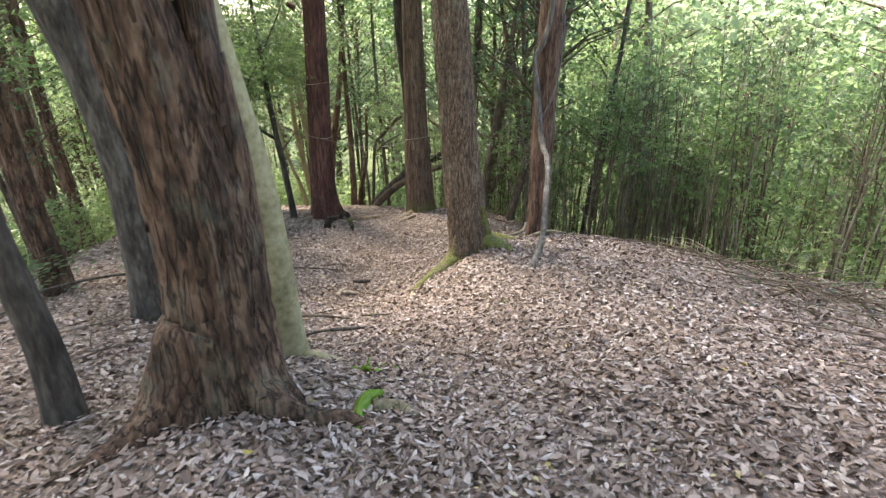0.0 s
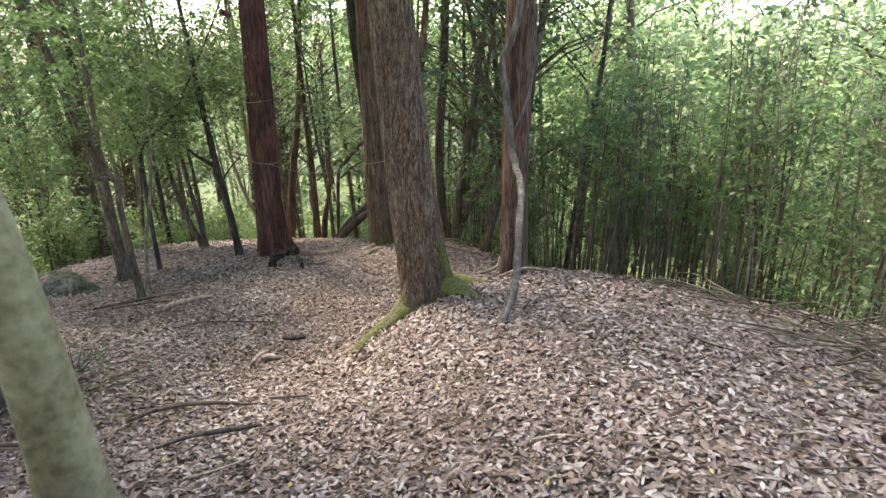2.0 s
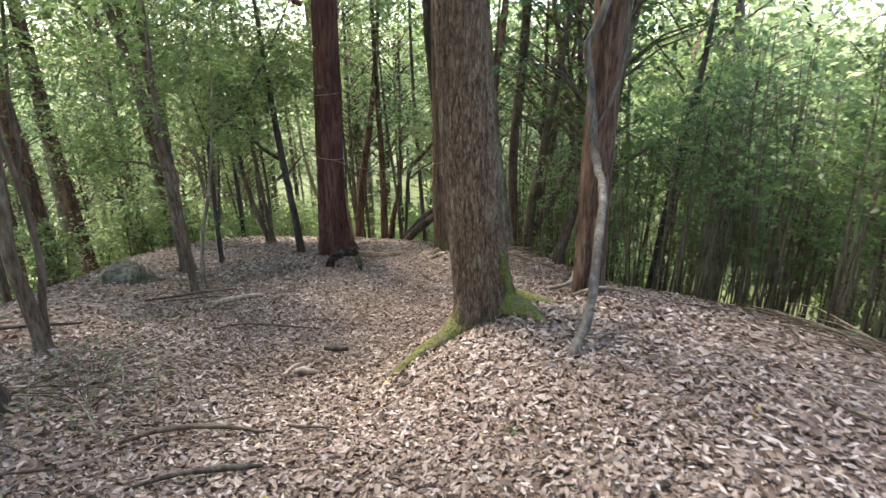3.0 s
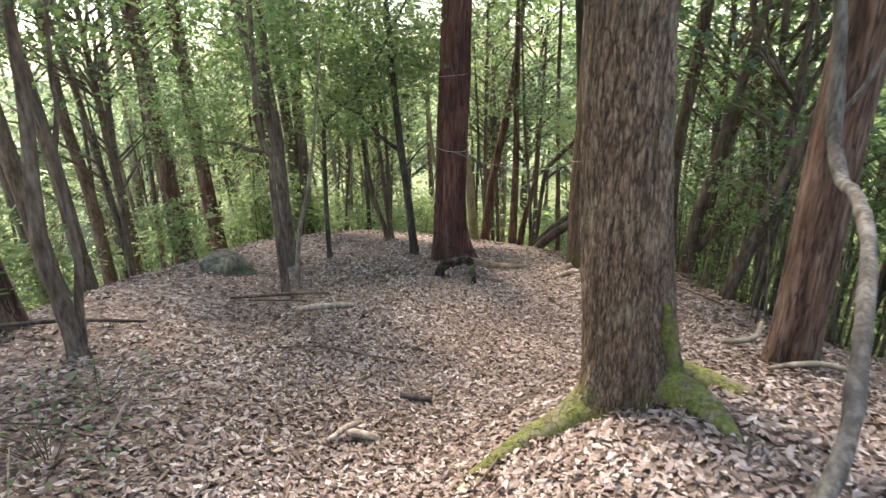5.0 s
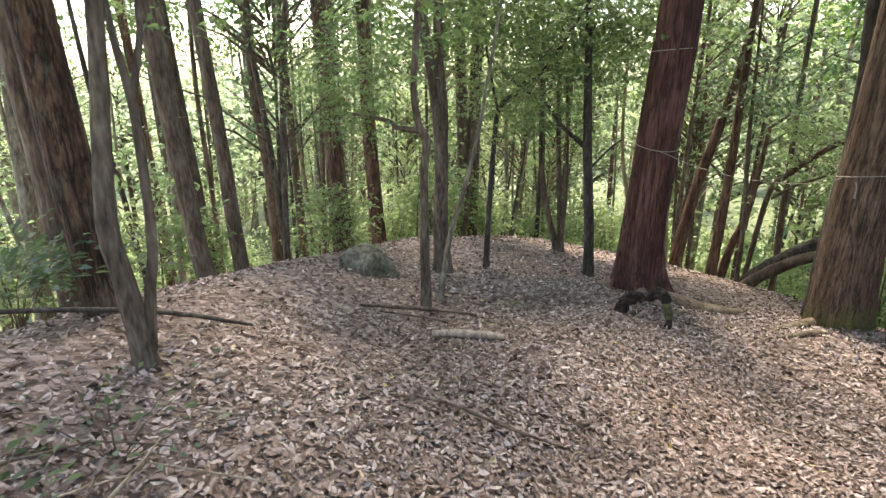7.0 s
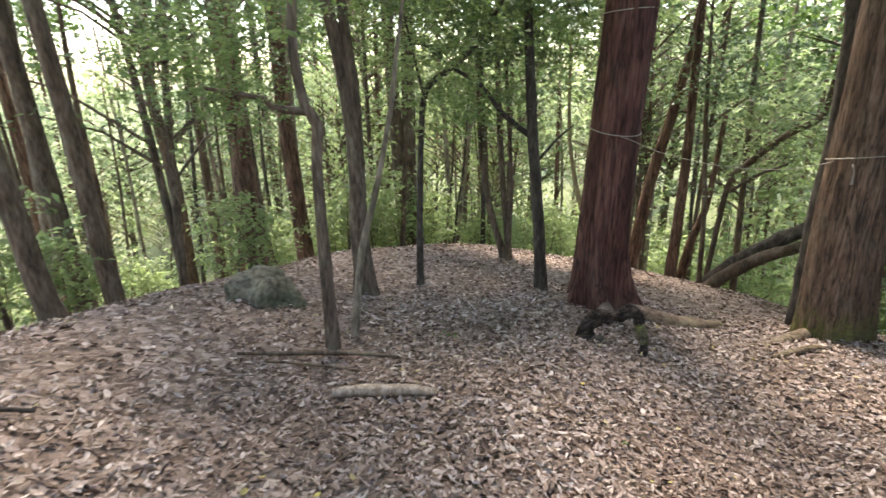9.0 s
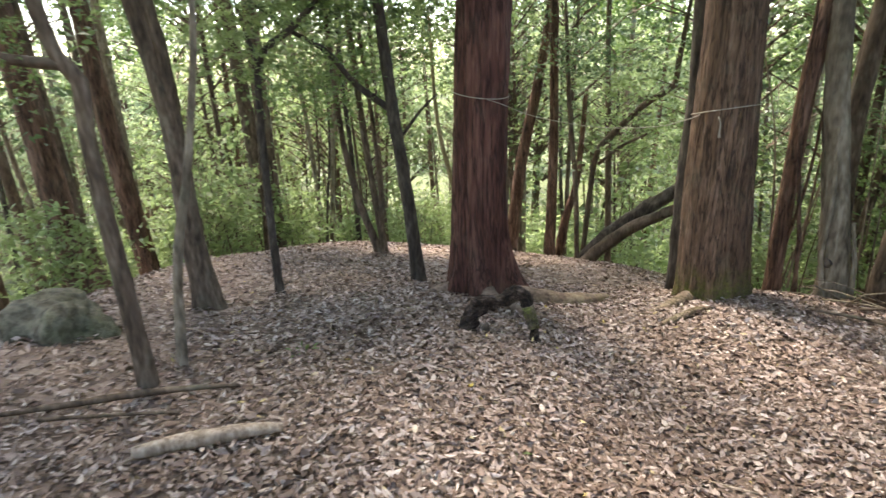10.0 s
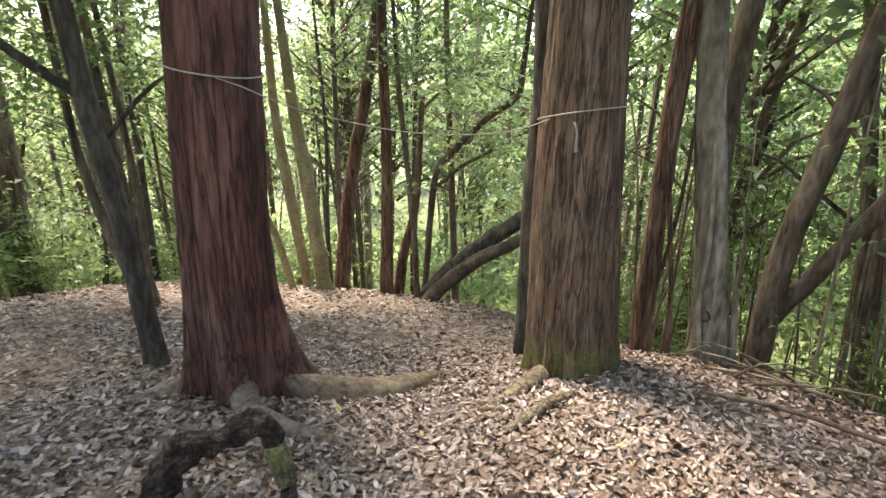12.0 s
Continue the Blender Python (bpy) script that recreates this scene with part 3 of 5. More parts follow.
ground_root(red, "root", [(-2.72, 11.98, 0.14, 0.36), (-2.92, 11.86, 0.10, 0.09), (-3.1, 11.72, 0.06, 0.02), (-3.25, 11.6, 0.03, -0.02)], BARK_RED_ROOT)

roped = big_tree("cedar_tree", "straight brown cedar with furrowed bark and mossy foot", "tree",
    [(-0.52, 12.75, -2.9, 0.335), (-0.58, 12.75, -1.76, 0.302), (-0.60, 12.75, -1.0, 0.270), (-0.61, 12.75, -0.32, 0.243)],
    15.0, BARK_MOSSY_CEDAR, "needle", 1.4, sides=150, ridge=0.05, around=5.0, along=0.30, flare=0.12, flare_height=0.15, lobes=6, plates=(0.008, 17, 1.5), step=0.04)
limb("second_stem", [(-0.78, 13.25, -3.0, 0.16), (-0.80, 13.25, -1.8, 0.14), (-0.78, 13.25, -0.9, 0.13), (-0.82, 13.24, 0.0, 0.12), (-0.95, 13.2, 2.0, 0.12), (-1.0, 13.2, 7.0, 0.08)], BARK_BLACK, roped, sides=20, step=0.2, rough=0.12, freq=3.0, origin=roped.location)
ground_root(roped, "root", [(-0.75, 12.5, 0.08, 0.03), (-0.95, 12.25, 0.05, 0.01), (-1.2, 12.0, 0.03, -0.01)], BARK_SOIL_ROOT)

# unseen extra boughs, added overhead to block sun from parts of the clearing
for tree, shade_boughs in ((oak, ((9.5, 0.2, 0.8, 0.8), (9.2, -2.4, 1.2, 0.8), (9.0, -1.6, -1.4, 0.7))), (pale, ((7.5, -1.6, 1.2, 0.7),)),
                     (red, ((10.5, 1.6, 1.2, 0.8),)), (roped, ((9.5, 0.6, 0.6, 0.9), (8.5, -1.4, 0.8, 0.8)))):
    for h, dx, dy, k in shade_boughs:
        add_crown(tree, h, "broad", dx, dy, k)

# ---- slim trees on the near slope ----
def slim_tree(name, label, stems, mat, height=7.0, crown_scale=0.6, sides=12, crown_offset=(0, 0), leafy=()):
    x, y, _, _ = stems[0][0]
    z = ground_at(x, y)
    t = thing(name, x, y, z, label, "tree")
    first = [(x, y, z, stems[0][0][3])] + list(stems[0][1:])
    trunk(first, height, mat, t, sides=sides, ridge=0.12, around=2.0, along=3.0, flare=0.35, flare_height=0.10, lobes=3, top=0.3)
    for s in stems[1:]:
        limb("branch", s, mat, t, sides=8, step=0.1, rough=0.2, freq=7.0, origin=t.location)
    for spray in leafy:
        add_spray(t, *spray)
    if crown_scale:
        add_crown(t, height + 0.8, "broad", crown_offset[0], crown_offset[1], crown_scale * 1.1)
    return t


slim_tree("forked_tree", "slim brown tree with two thin stems on the slope", [
    [(-3.65, 6.19, -1.53, 0.072), (-3.66, 6.16, -1.06, 0.060), (-3.67, 6.13, -0.72, 0.056), (-3.65, 6.19, -0.16, 0.049), (-3.62, 6.25, 0.35, 0.042), (-3.61, 6.27, 0.67, 0.037)],
    [(-3.64, 6.22, -1.5, 0.04), (-3.61, 6.27, -1.1, 0.034), (-3.58, 6.31, -0.85, 0.030), (-3.59, 6.34, -0.38, 0.027), (-3.61, 6.35, -0.08, 0.025), (-3.63, 6.34, 0.12, 0.023), (-3.66, 6.32, 0.48, 0.018), (-3.75, 6.3, 2.0, 0.012)],
    [(-3.61, 6.35, -0.05, 0.021), (-3.58, 6.43, 0.28, 0.018), (-3.63, 6.48, 0.52, 0.016), (-3.55, 6.6, 1.4, 0.012)]], BARK_BROWN, 6.5, leafy=((2.6, -0.4, 0.3, 0.8), (3.3, 0.3, 0.2, 0.9)))
slim_tree("crooked_tree", "thin crooked tree with a sharply bent branch", [
    [(-3.98, 9.12, -2.25, 0.058), (-3.99, 9.11, -1.52, 0.050), (-3.99, 9.11, -0.87, 0.041), (-3.97, 9.13, -0.54, 0.041), (-4.02, 9.08, -0.42, 0.038), (-4.05, 9.04, -0.08, 0.035), (-4.04, 9.06, 0.27, 0.034)],
    [(-4.0, 9.1, -0.46, 0.03), (-4.16, 8.9, -0.42, 0.027), (-4.18, 8.87, -0.37, 0.021), (-4.27, 8.72, -0.32, 0.017), (-4.36, 8.53, -0.28, 0.011)]], BARK_BROWN, 6.0, leafy=((2.45, -0.8, -0.4, 0.55), (1.95, -0.9, -0.1, 0.5), (2.2, -0.5, -0.5, 0.45), (2.6, -1.3, 0.2, 0.6), (3.4, -0.2, 0.2, 1.0)))
slim_tree("twisted_tree", "dark twisted double-stemmed tree with hollow foot", [
    [(-5.08, 10.72, -2.69, 0.125), (-5.11, 10.69, -1.84, 0.102), (-5.10, 10.70, -1.2, 0.085), (-5.14, 10.67, -0.48, 0.077), (-5.20, 10.60, 0.18, 0.069), (-5.24, 10.55, 0.5, 0.067)],
    [(-5.10, 10.71, -1.5, 0.07), (-5.07, 10.71, -1.2, 0.062), (-5.08, 10.71, -0.31, 0.059), (-5.13, 10.67, 0.5, 0.056), (-5.1, 10.7, 3.0, 0.04)]], BARK_BROWN, 9.0, 0.9, 20, leafy=((3.3, -0.6, 0.4, 0.9), (2.6, 0.7, 0.5, 0.7), (3.6, -0.7, 1.2, 1.0, True), (4.1, 0.3, 1.2, 1.1, True)))
slim_tree("pale_sapling", "thin pale leaning sapling", [
    [(-4.03, 9.42, -2.39, 0.034), (-3.96, 9.49, -1.63, 0.030), (-3.85, 9.58, -1.11, 0.025), (-3.73, 9.66, -0.49, 0.020), (-3.68, 9.70, -0.08, 0.017)]], BARK_GREY, 4.0, 0.35, 8)
slim_tree("bent_sapling", "thin dark sapling bending over to one side", [
    [(-4.85, 11.48, -2.83, 0.047), (-4.84, 11.48, -1.99, 0.042), (-4.81, 11.51, -0.96, 0.036), (-4.75, 11.55, -0.39, 0.035), (-4.50, 11.71, -0.15, 0.032), (-4.22, 11.85, 0.14, 0.028), (-4.03, 11.93, 0.47, 0.024)],
    [(-4.77, 11.53, -0.45, 0.02), (-4.85, 11.5, -0.1, 0.015), (-4.95, 11.45, 0.4, 0.012)]], BARK_BLACK, 5.0, 0.45, 10, leafy=((3.2, 0.7, 0.4, 0.9), (2.6, -0.4, 0.2, 0.7), (3.6, 0.9, 0.5, 0.9, True), (3.9, -0.3, 0.6, 1.0, True), (4.3, 0.4, -0.3, 1.0, True)))
slim_tree("dark_sapling", "slender dark sapling with a forked side branch", [
    [(-3.60, 12.38, -2.79, 0.078), (-3.69, 12.34, -1.67, 0.069), (-3.76, 12.30, -0.92, 0.066), (-3.82, 12.27, -0.04, 0.054), (-3.85, 12.25, 0.54, 0.050)],
    [(-3.76, 12.30, -0.95, 0.036), (-4.07, 12.12, -0.66, 0.030), (-4.28, 11.97, -0.34, 0.026), (-4.53, 11.76, -0.15, 0.019), (-4.8, 11.6, 0.1, 0.01)],
    [(-3.72, 12.33, -1.25, 0.02), (-3.5, 12.45, -0.95, 0.016), (-3.35, 12.55, -0.8, 0.01)]], BARK_BLACK, 6.5, 0.5, 14, leafy=((3.2, -0.8, 0.0, 0.9), (2.4, -1.0, -0.4, 0.6), (3.6, 0.3, 0.6, 1.0), (3.7, -0.6, 0.8, 1.0, True), (4.3, 0.5, 0.6, 1.0, True)))
slim_tree("clump_tree", "clump of thin reddish stems on the ridge", [
    [(-5.30, 14.6, -3.46, 0.072), (-5.51, 14.49, -2.6, 0.060), (-5.64, 14.4, -1.79, 0.049), (-5.69, 14.37, -1.13, 0.043), (-5.73, 14.34, 0.04, 0.037)],
    [(-5.22, 14.69, -3.6, 0.062), (-5.38, 14.6, -1.8, 0.054), (-5.48, 14.55, 0.04, 0.046), (-5.52, 14.52, 2.0, 0.03)],
    [(-5.25, 14.62, -3.5, 0.05), (-5.2, 14.6, -2.0, 0.04), (-5.3, 14.5, 0.0, 0.03)]], BARK_BROWN, 6.0, 0.7, leafy=((2.8, -0.5, 0.0, 1.1), (3.8, 0.5, 0.3, 1.2), (4.0, 0.0, 0.6, 1.2, True), (4.6, -1.2, 0.0, 1.3, True), (4.3, 1.2, 0.4, 1.2, True)))

# ---- trees right of the roped cedar ----
slim_tree("brown_tree", "leaning brown trunk with stringy bark", [
    [(0.12, 13.36, -3.03, 0.085), (0.12, 13.36, -2.02, 0.078), (0.14, 13.36, -1.01, 0.078), (0.17, 13.35, -0.42, 0.085), (0.22, 13.34, -0.1, 0.09)],
    [(0.3, 13.18, -3.0, 0.023), (0.25, 13.2, -2.29, 0.02), (0.19, 13.22, -1.84, 0.019), (0.1, 13.24, -1.0, 0.016), (0.1, 13.3, 0.2, 0.012)],
    [(0.05, 13.3, -3.0, 0.02), (0.2, 13.3, -2.2, 0.018), (0.28, 13.3, -1.5, 0.015), (0.3, 13.3, -0.4, 0.012)]], BARK_CEDAR, 8.0, 0.8, 18)
slim_tree("grey_tree", "pale grey trunk with a dark knot hole", [
    [(0.63, 13.19, -2.95, 0.165), (0.59, 13.2, -2.56, 0.134), (0.50, 13.24, -1.83, 0.118), (0.38, 13.28, -1.0, 0.107), (0.32, 13.29, -0.42, 0.099)],
    [(0.50, 13.06, -2.95, 0.03), (0.44, 13.08, -2.4, 0.024), (0.45, 13.1, -1.9, 0.02), (0.4, 13.14, -1.2, 0.016)],
    [(0.74, 13.05, -2.95, 0.035), (0.72, 13.08, -2.5, 0.022), (0.66, 13.12, -2.1, 0.015)]], BARK_GREY, 9.0, 0.9, 24)
slim_tree("slanting_tree", "slanting grey-brown trunks fanning out from one foot", [
    [(1.07, 13.41, -2.93, 0.115), (1.13, 13.38, -2.02, 0.093), (1.26, 13.31, -1.22, 0.086), (1.34, 13.25, -0.57, 0.077), (1.40, 13.22, -0.2, 0.075)],
    [(1.10, 13.45, -3.0, 0.09), (1.16, 13.49, -2.7, 0.082), (1.40, 13.36, -2.19, 0.071), (1.64, 13.18, -1.6, 0.061), (2.0, 13.0, -0.7, 0.05), (2.4, 12.9, 0.5, 0.04)]], BARK_BROWN, 7.0, 0.8, 18, (1.5, -0.5), leafy=((3.2, 1.2, 0.2, 1.0),))

limb("knot_hole", [(0.50, 13.10, -2.52, 0.05), (0.495, 13.075, -2.52, 0.042), (0.49, 13.06, -2.52, 0.02)], BARK_BLACK, stem_of(bpy.data.objects["grey_tree"]), sides=12, step=0.01, rough=0.3, label="dark knot hole", origin=bpy.data.objects["grey_tree"].location)

# ---- trees on the far edge of the clearing ----
slim_tree("pale_tree", "pale grey trunks rising together at the ridge edge", [
    [(-3.99, 17.2, -4.3, 0.123), (-4.19, 17.13, -2.11, 0.106), (-4.29, 17.08, -1.26, 0.085), (-4.40, 17.03, 0.08, 0.065)],
    [(-4.28, 17.3, -4.4, 0.087), (-4.51, 17.2, -2.4, 0.09), (-4.61, 17.16, -1.44, 0.078), (-4.65, 17.14, -0.45, 0.067), (-4.7, 17.1, 3.0, 0.04)],
    [(-4.40, 17.0, -4.3, 0.065), (-4.63, 16.9, -3.17, 0.058), (-4.75, 16.83, -2.79, 0.053), (-5.0, 16.7, -1.5, 0.04), (-5.1, 16.7, 0.5, 0.03)]], BARK_PALE, 8.0, 0.9, 16)
slim_tree("curved_tree", "curved reddish-brown trunk at the ridge edge", [
    [(-3.83, 17.6, -4.3, 0.138), (-3.63, 17.66, -2.45, 0.112), (-3.37, 17.72, -1.09, 0.099), (-3.22, 17.75, -0.24, 0.088), (-3.14, 17.76, 0.4, 0.077)]], BARK_CEDAR, 9.0, 0.9, 16)
slim_tree("thin_cedar", "thin straight reddish cedar", [
    [(-2.96, 17.3, -4.2, 0.114), (-2.93, 17.31, -2.1, 0.088), (-2.96, 17.3, -0.43, 0.075), (-2.97, 17.3, 0.33, 0.073)],
    [(-2.82, 17.5, -4.4, 0.10), (-2.71, 17.52, -3.54, 0.085), (-2.5, 17.53, -2.6, 0.06), (-2.4, 17.5, -1.0, 0.04)]], BARK_CEDAR, 10.0, 0.9, 16)
slim_tree("thin_sapling", "thin greenish sapling by the fallen trunk", [
    [(-2.36, 16.8, -3.99, 0.049), (-2.43, 16.79, -2.68, 0.042), (-2.59, 16.76, -1.21, 0.04), (-2.67, 16.74, -0.03, 0.03)],
    [(-2.3, 17.2, -4.0, 0.05), (-2.16, 17.23, -2.23, 0.052), (-1.9, 17.25, -1.8, 0.056), (-1.41, 17.24, -1.29, 0.054), (-0.97, 17.18, -0.96, 0.05), (-0.91, 17.17, -0.57, 0.045), (-0.8, 17.2, 0.5, 0.03)],
    [(-2.1, 17.2, -2.3, 0.03), (-1.75, 17.2, -2.0, 0.028), (-1.3, 17.2, -1.75, 0.02)]], BARK_BROWN, 6.0, 0.6, 10, leafy=((3.0, 0.8, 0.4, 1.1), (3.8, -0.4, 0.3, 1.1), (2.2, 1.4, 0.8, 0.8)))
slim_tree("back_tree", "brown trunk among the thicket behind the oak", [
    [(0.86, 13.9, -3.05, 0.115), (0.72, 13.9, -1.3, 0.10), (0.85, 13.9, 0.71, 0.095), (0.91, 13.9, 1.93, 0.09)]], BARK_BROWN, 9.0, 0.8, 16)
slim_tree("back_tree", "slanting thin trunk among the thicket", [
    [(1.60, 12.3, -2.87, 0.10), (1.9, 12.2, -1.6, 0.088), (2.25, 12.1, -0.2, 0.078), (2.5, 12.1, 1.0, 0.067)]], BARK_BROWN, 7.0, 0.7, 12)
slim_tree("dark_tree", "dark forked tree in the thicket", [
    [(1.95, 16.9, -4.8, 0.09), (1.85, 17.0, -3.32, 0.062), (2.12, 16.89, -2.35, 0.056), (2.34, 16.78, -1.33, 0.056), (2.27, 16.82, -0.41, 0.047), (2.18, 16.86, 0.26, 0.043)],
    [(2.34, 16.78, -1.3, 0.03), (2.7, 16.6, -0.95, 0.025), (3.1, 16.5, -0.8, 0.02)]], BARK_BLACK, 7.0, 0.8, 12, leafy=((4.0, 0.4, 0.0, 1.2), (3.2, 0.9, 0.2, 0.9), (5.0, -0.3, 0.0, 1.3)))
slim_tree("pole_tree", "pale pole-like trunk behind the thicket", [
    [(5.2, 13.95, -4.8, 0.15), (5.24, 13.97, -1.1, 0.119), (4.98, 14.06, 1.49, 0.091)]], BARK_GREY, 12.0, 1.0, 14)

# ---- fallen trunks at the ridge edge ----
fx, fy = -2.24, 17.0
fallen = thing("fallen_tree", fx, fy, ground_at(fx, fy), "two dark fallen trunks propped across each other", "fallen tree")
limb("log", [(-2.35, 16.98, -4.2, 0.15), (-1.85, 17.04, -3.62, 0.15), (-1.41, 17.03, -3.23, 0.148), (-1.08, 17.0, -2.94, 0.13), (-0.67, 16.92, -2.66, 0.12), (0.3, 16.8, -2.2, 0.10)], BARK_BLACK, fallen, sides=20, step=0.12, rough=0.3, freq=3.5, origin=fallen.location)
limb("log", [(-2.3, 16.68, -4.15, 0.12), (-2.0, 16.7, -3.82, 0.115), (-1.6, 16.72, -3.44, 0.105), (-1.1, 16.70, -3.12, 0.095), (-0.72, 16.64, -2.92, 0.085), (0.2, 16.6, -2.6, 0.07)], BARK_BROWN, fallen, sides=18, step=0.12, rough=0.3, freq=3.5, origin=fallen.location)

# ---- cedars on the falling slope ----
def slope_cedar(points, height=14.0, mat=BARK_BROWN):
    return big_tree("slope_cedar", "tall straight plantation cedar on the falling slope", "tree", points, height, mat, "needle", 1.2, sides=20, ridge=0.07, around=3.0, flare=0.15, flare_height=0.25)


slope_cedar([(-5.14, 6.49, -1.8, 0.185), (-5.15, 6.45, -1.06, 0.160), (-5.16, 6.43, -0.55, 0.152), (-5.17, 6.41, 0.14, 0.145), (-5.17, 6.39, 0.76, 0.139)], mat=BARK_SHADED_OLD_CEDAR)
slope_cedar([(-6.30, 6.53, -2.2, 0.135), (-6.29, 6.56, -0.98, 0.128), (-6.30, 6.53, -0.15, 0.113), (-6.30, 6.53, 0.5, 0.11)])
slope_cedar([(-7.97, 9.22, -3.1, 0.115), (-7.99, 9.18, -2.03, 0.11), (-8.01, 9.15, -0.85, 0.10), (-8.07, 9.05, 1.14, 0.088)])
slope_cedar([(-9.27, 12.34, -3.9, 0.215), (-9.31, 12.28, -2.83, 0.197), (-9.33, 12.26, -1.1, 0.182), (-9.38, 12.19, 0.96, 0.164)], mat=BARK_CEDAR)
slope_cedar([(-9.89, 14.01, -4.4, 0.185), (-9.99, 13.9, -1.5, 0.163), (-10.02, 13.86, 1.16, 0.14)], mat=BARK_CEDAR)
slope_cedar([(-9.75, 13.0, -4.2, 0.116), (-9.82, 12.9, -3.06, 0.101), (-9.95, 12.8, 0.5, 0.09)])
slope_cedar([(-9.40, 17.0, -5.2, 0.19), (-9.49, 16.93, -3.08, 0.173), (-9.60, 16.83, 0.18, 0.146)])
slope_cedar([(-7.21, 8.3, -2.9, 0.13), (-7.23, 8.24, -2.03, 0.113), (-7.30, 8.1, 0.5, 0.095)])
slope_cedar([(-12.8, 12.93, -5.4, 0.17), (-12.81, 12.92, -2.57, 0.141), (-12.88, 12.78, -0.71, 0.121), (-12.88, 12.79, 1.28, 0.103)])
# unseen cedar added out of view, its crown shades the ground near the start
slope_cedar([(-6.6, 3.2, -2.4, 0.17), (-6.6, 3.2, 0.5, 0.15)])

# ---- understorey: built once, then copied ----
def right_edge(x, y):
    return 0.85 * x + 0.52 * y - 7.9


def left_edge(x, y):
    return -7.3 + 3.6 * math.exp(-((max(y, 3.0) - 3.0) / 5.5) ** 2) - x


def make_bush(name, label, category, seed, stems, height, leaf, clumps, per, radius, mat, bark_mat, low=0.25, group="", stem_r=0.018, spread=0.24):
    r = random.Random(seed)
    t = thing(name, 0, 0, -60, label, category, group)
    me, tips = crown_mesh("crown", seed, clumps, per, (0, 0, height * (0.5 + low / 2)), (radius, radius, height * (0.5 - low / 2)), leaf, spread, mat, low=-1.0)
    add_mesh("crown", me, t)
    for s in range(stems):
        a = r.uniform(0, 6.28)
        d = r.uniform(0.02, 0.10) * stems
        e = r.uniform(0.1, 0.5) * radius
        w = r.uniform(0, 6.28)
        limb("stem", [(math.cos(a) * d, math.sin(a) * d, -0.5, stem_r * 1.1), (math.cos(a) * d, math.sin(a) * d, 0.0, stem_r),
                      (math.cos(a) * d + 0.25 * e * math.cos(w), math.sin(a) * d + 0.25 * e * math.sin(w), height * 0.33, stem_r * 0.85),
                      (math.cos(a) * d + 0.7 * e * math.cos(w), math.sin(a) * d + 0.7 * e * math.sin(w), height * 0.66, stem_r * 0.6),
                      (math.cos(a) * d + e * math.cos(w), math.sin(a) * d + e * math.sin(w), height * 0.95, stem_r * 0.25)],
             bark_mat, t, sides=6, step=0.4, rough=0.15, freq=3.0)
    # twigs from the stem line out to the sprays
    verts, faces = [], []
    for c in tips[:: max(1, len(tips) // 40)]:
        z0 = max(0.1, c[2] - 0.5 * math.hypot(c[0], c[1]) - 0.1)
        rows = [np.array((c[0] * 0.08, c[1] * 0.08, z0, stem_r * 0.4)), np.array((c[0] * 0.55, c[1] * 0.55, z0 + (c[2] - z0) * 0.7, stem_r * 0.28)), np.array((c[0], c[1], c[2], stem_r * 0.12))]
        tube(verts, faces, rows, 4, cap=False)
    tagged(link_mesh("twig", verts, faces, bark_mat, t), kind="stuff")
    return t


def scatter(models, count, seed, place, scale=(0.8, 1.25), apart=0.8):
    r = random.Random(seed)
    taken = []
    first = {id(m): True for m in models}
    tries = 0
    while len(taken) < count and tries < count * 60:
        tries += 1
        x, y = place(r)
        if any((x - a) ** 2 + (y - b) ** 2 < apart ** 2 for a, b in taken):
            continue
        taken.append((x, y))
        m = r.choice(models)
        s = r.uniform(*scale)
        at = pose(x, y, ground_at(x, y) - 0.02, r.uniform(-3, 3), r.uniform(-3, 3), r.uniform(0, 360))
        if first[id(m)]:
            first[id(m)] = False
            m.matrix_basis = at @ Matrix.Diagonal((s, s, s, 1))
        else:
            m2 = copy_thing(m, at)
            m2.scale = (s, s, s)


def band(edge, near, far, xs, ys):
    def place(r):
        while True:
            x, y = r.uniform(*xs), r.uniform(*ys)
            if near < edge(x, y) < far:
                return x, y
    return place


thicket = [make_bush("thicket_sapling", "leafy evergreen sapling with thin bare lower stems", "sapling", 200 + i, 7, 3.0 + 0.3 * i, 0.082, 40, 36, 0.95, (LEAF, LEAF_LIGHT, LEAF, LEAF_DARK)[i], (BARK_BROWN, BARK_GREY, BARK_BROWN, BARK_GREY)[i], low=0.32, group="thicket along the ridge", stem_r=0.016, spread=0.16) for i in range(4)]
scatter(thicket, 40, 11, band(right_edge, 0.15, 3.2, (-0.5, 10), (1.0, 18.0)), apart=0.55)
slim = [make_bush("thin_tree", "slender understorey tree with bright green leaves", "tree", 220 + i, 1 + i % 2, 8.5, 0.135, 100, 30, 2.0, (LEAF_LIGHT, LEAF, LEAF_LIGHT, LEAF_DARK)[i], BARK_BROWN, low=0.26, group="understorey trees", stem_r=0.055, spread=0.27) for i in range(4)]
scatter(slim, 30, 12, band(right_edge, 2.2, 16.0, (-3, 26), (0.0, 32.0)), scale=(0.75, 1.35), apart=1.2)
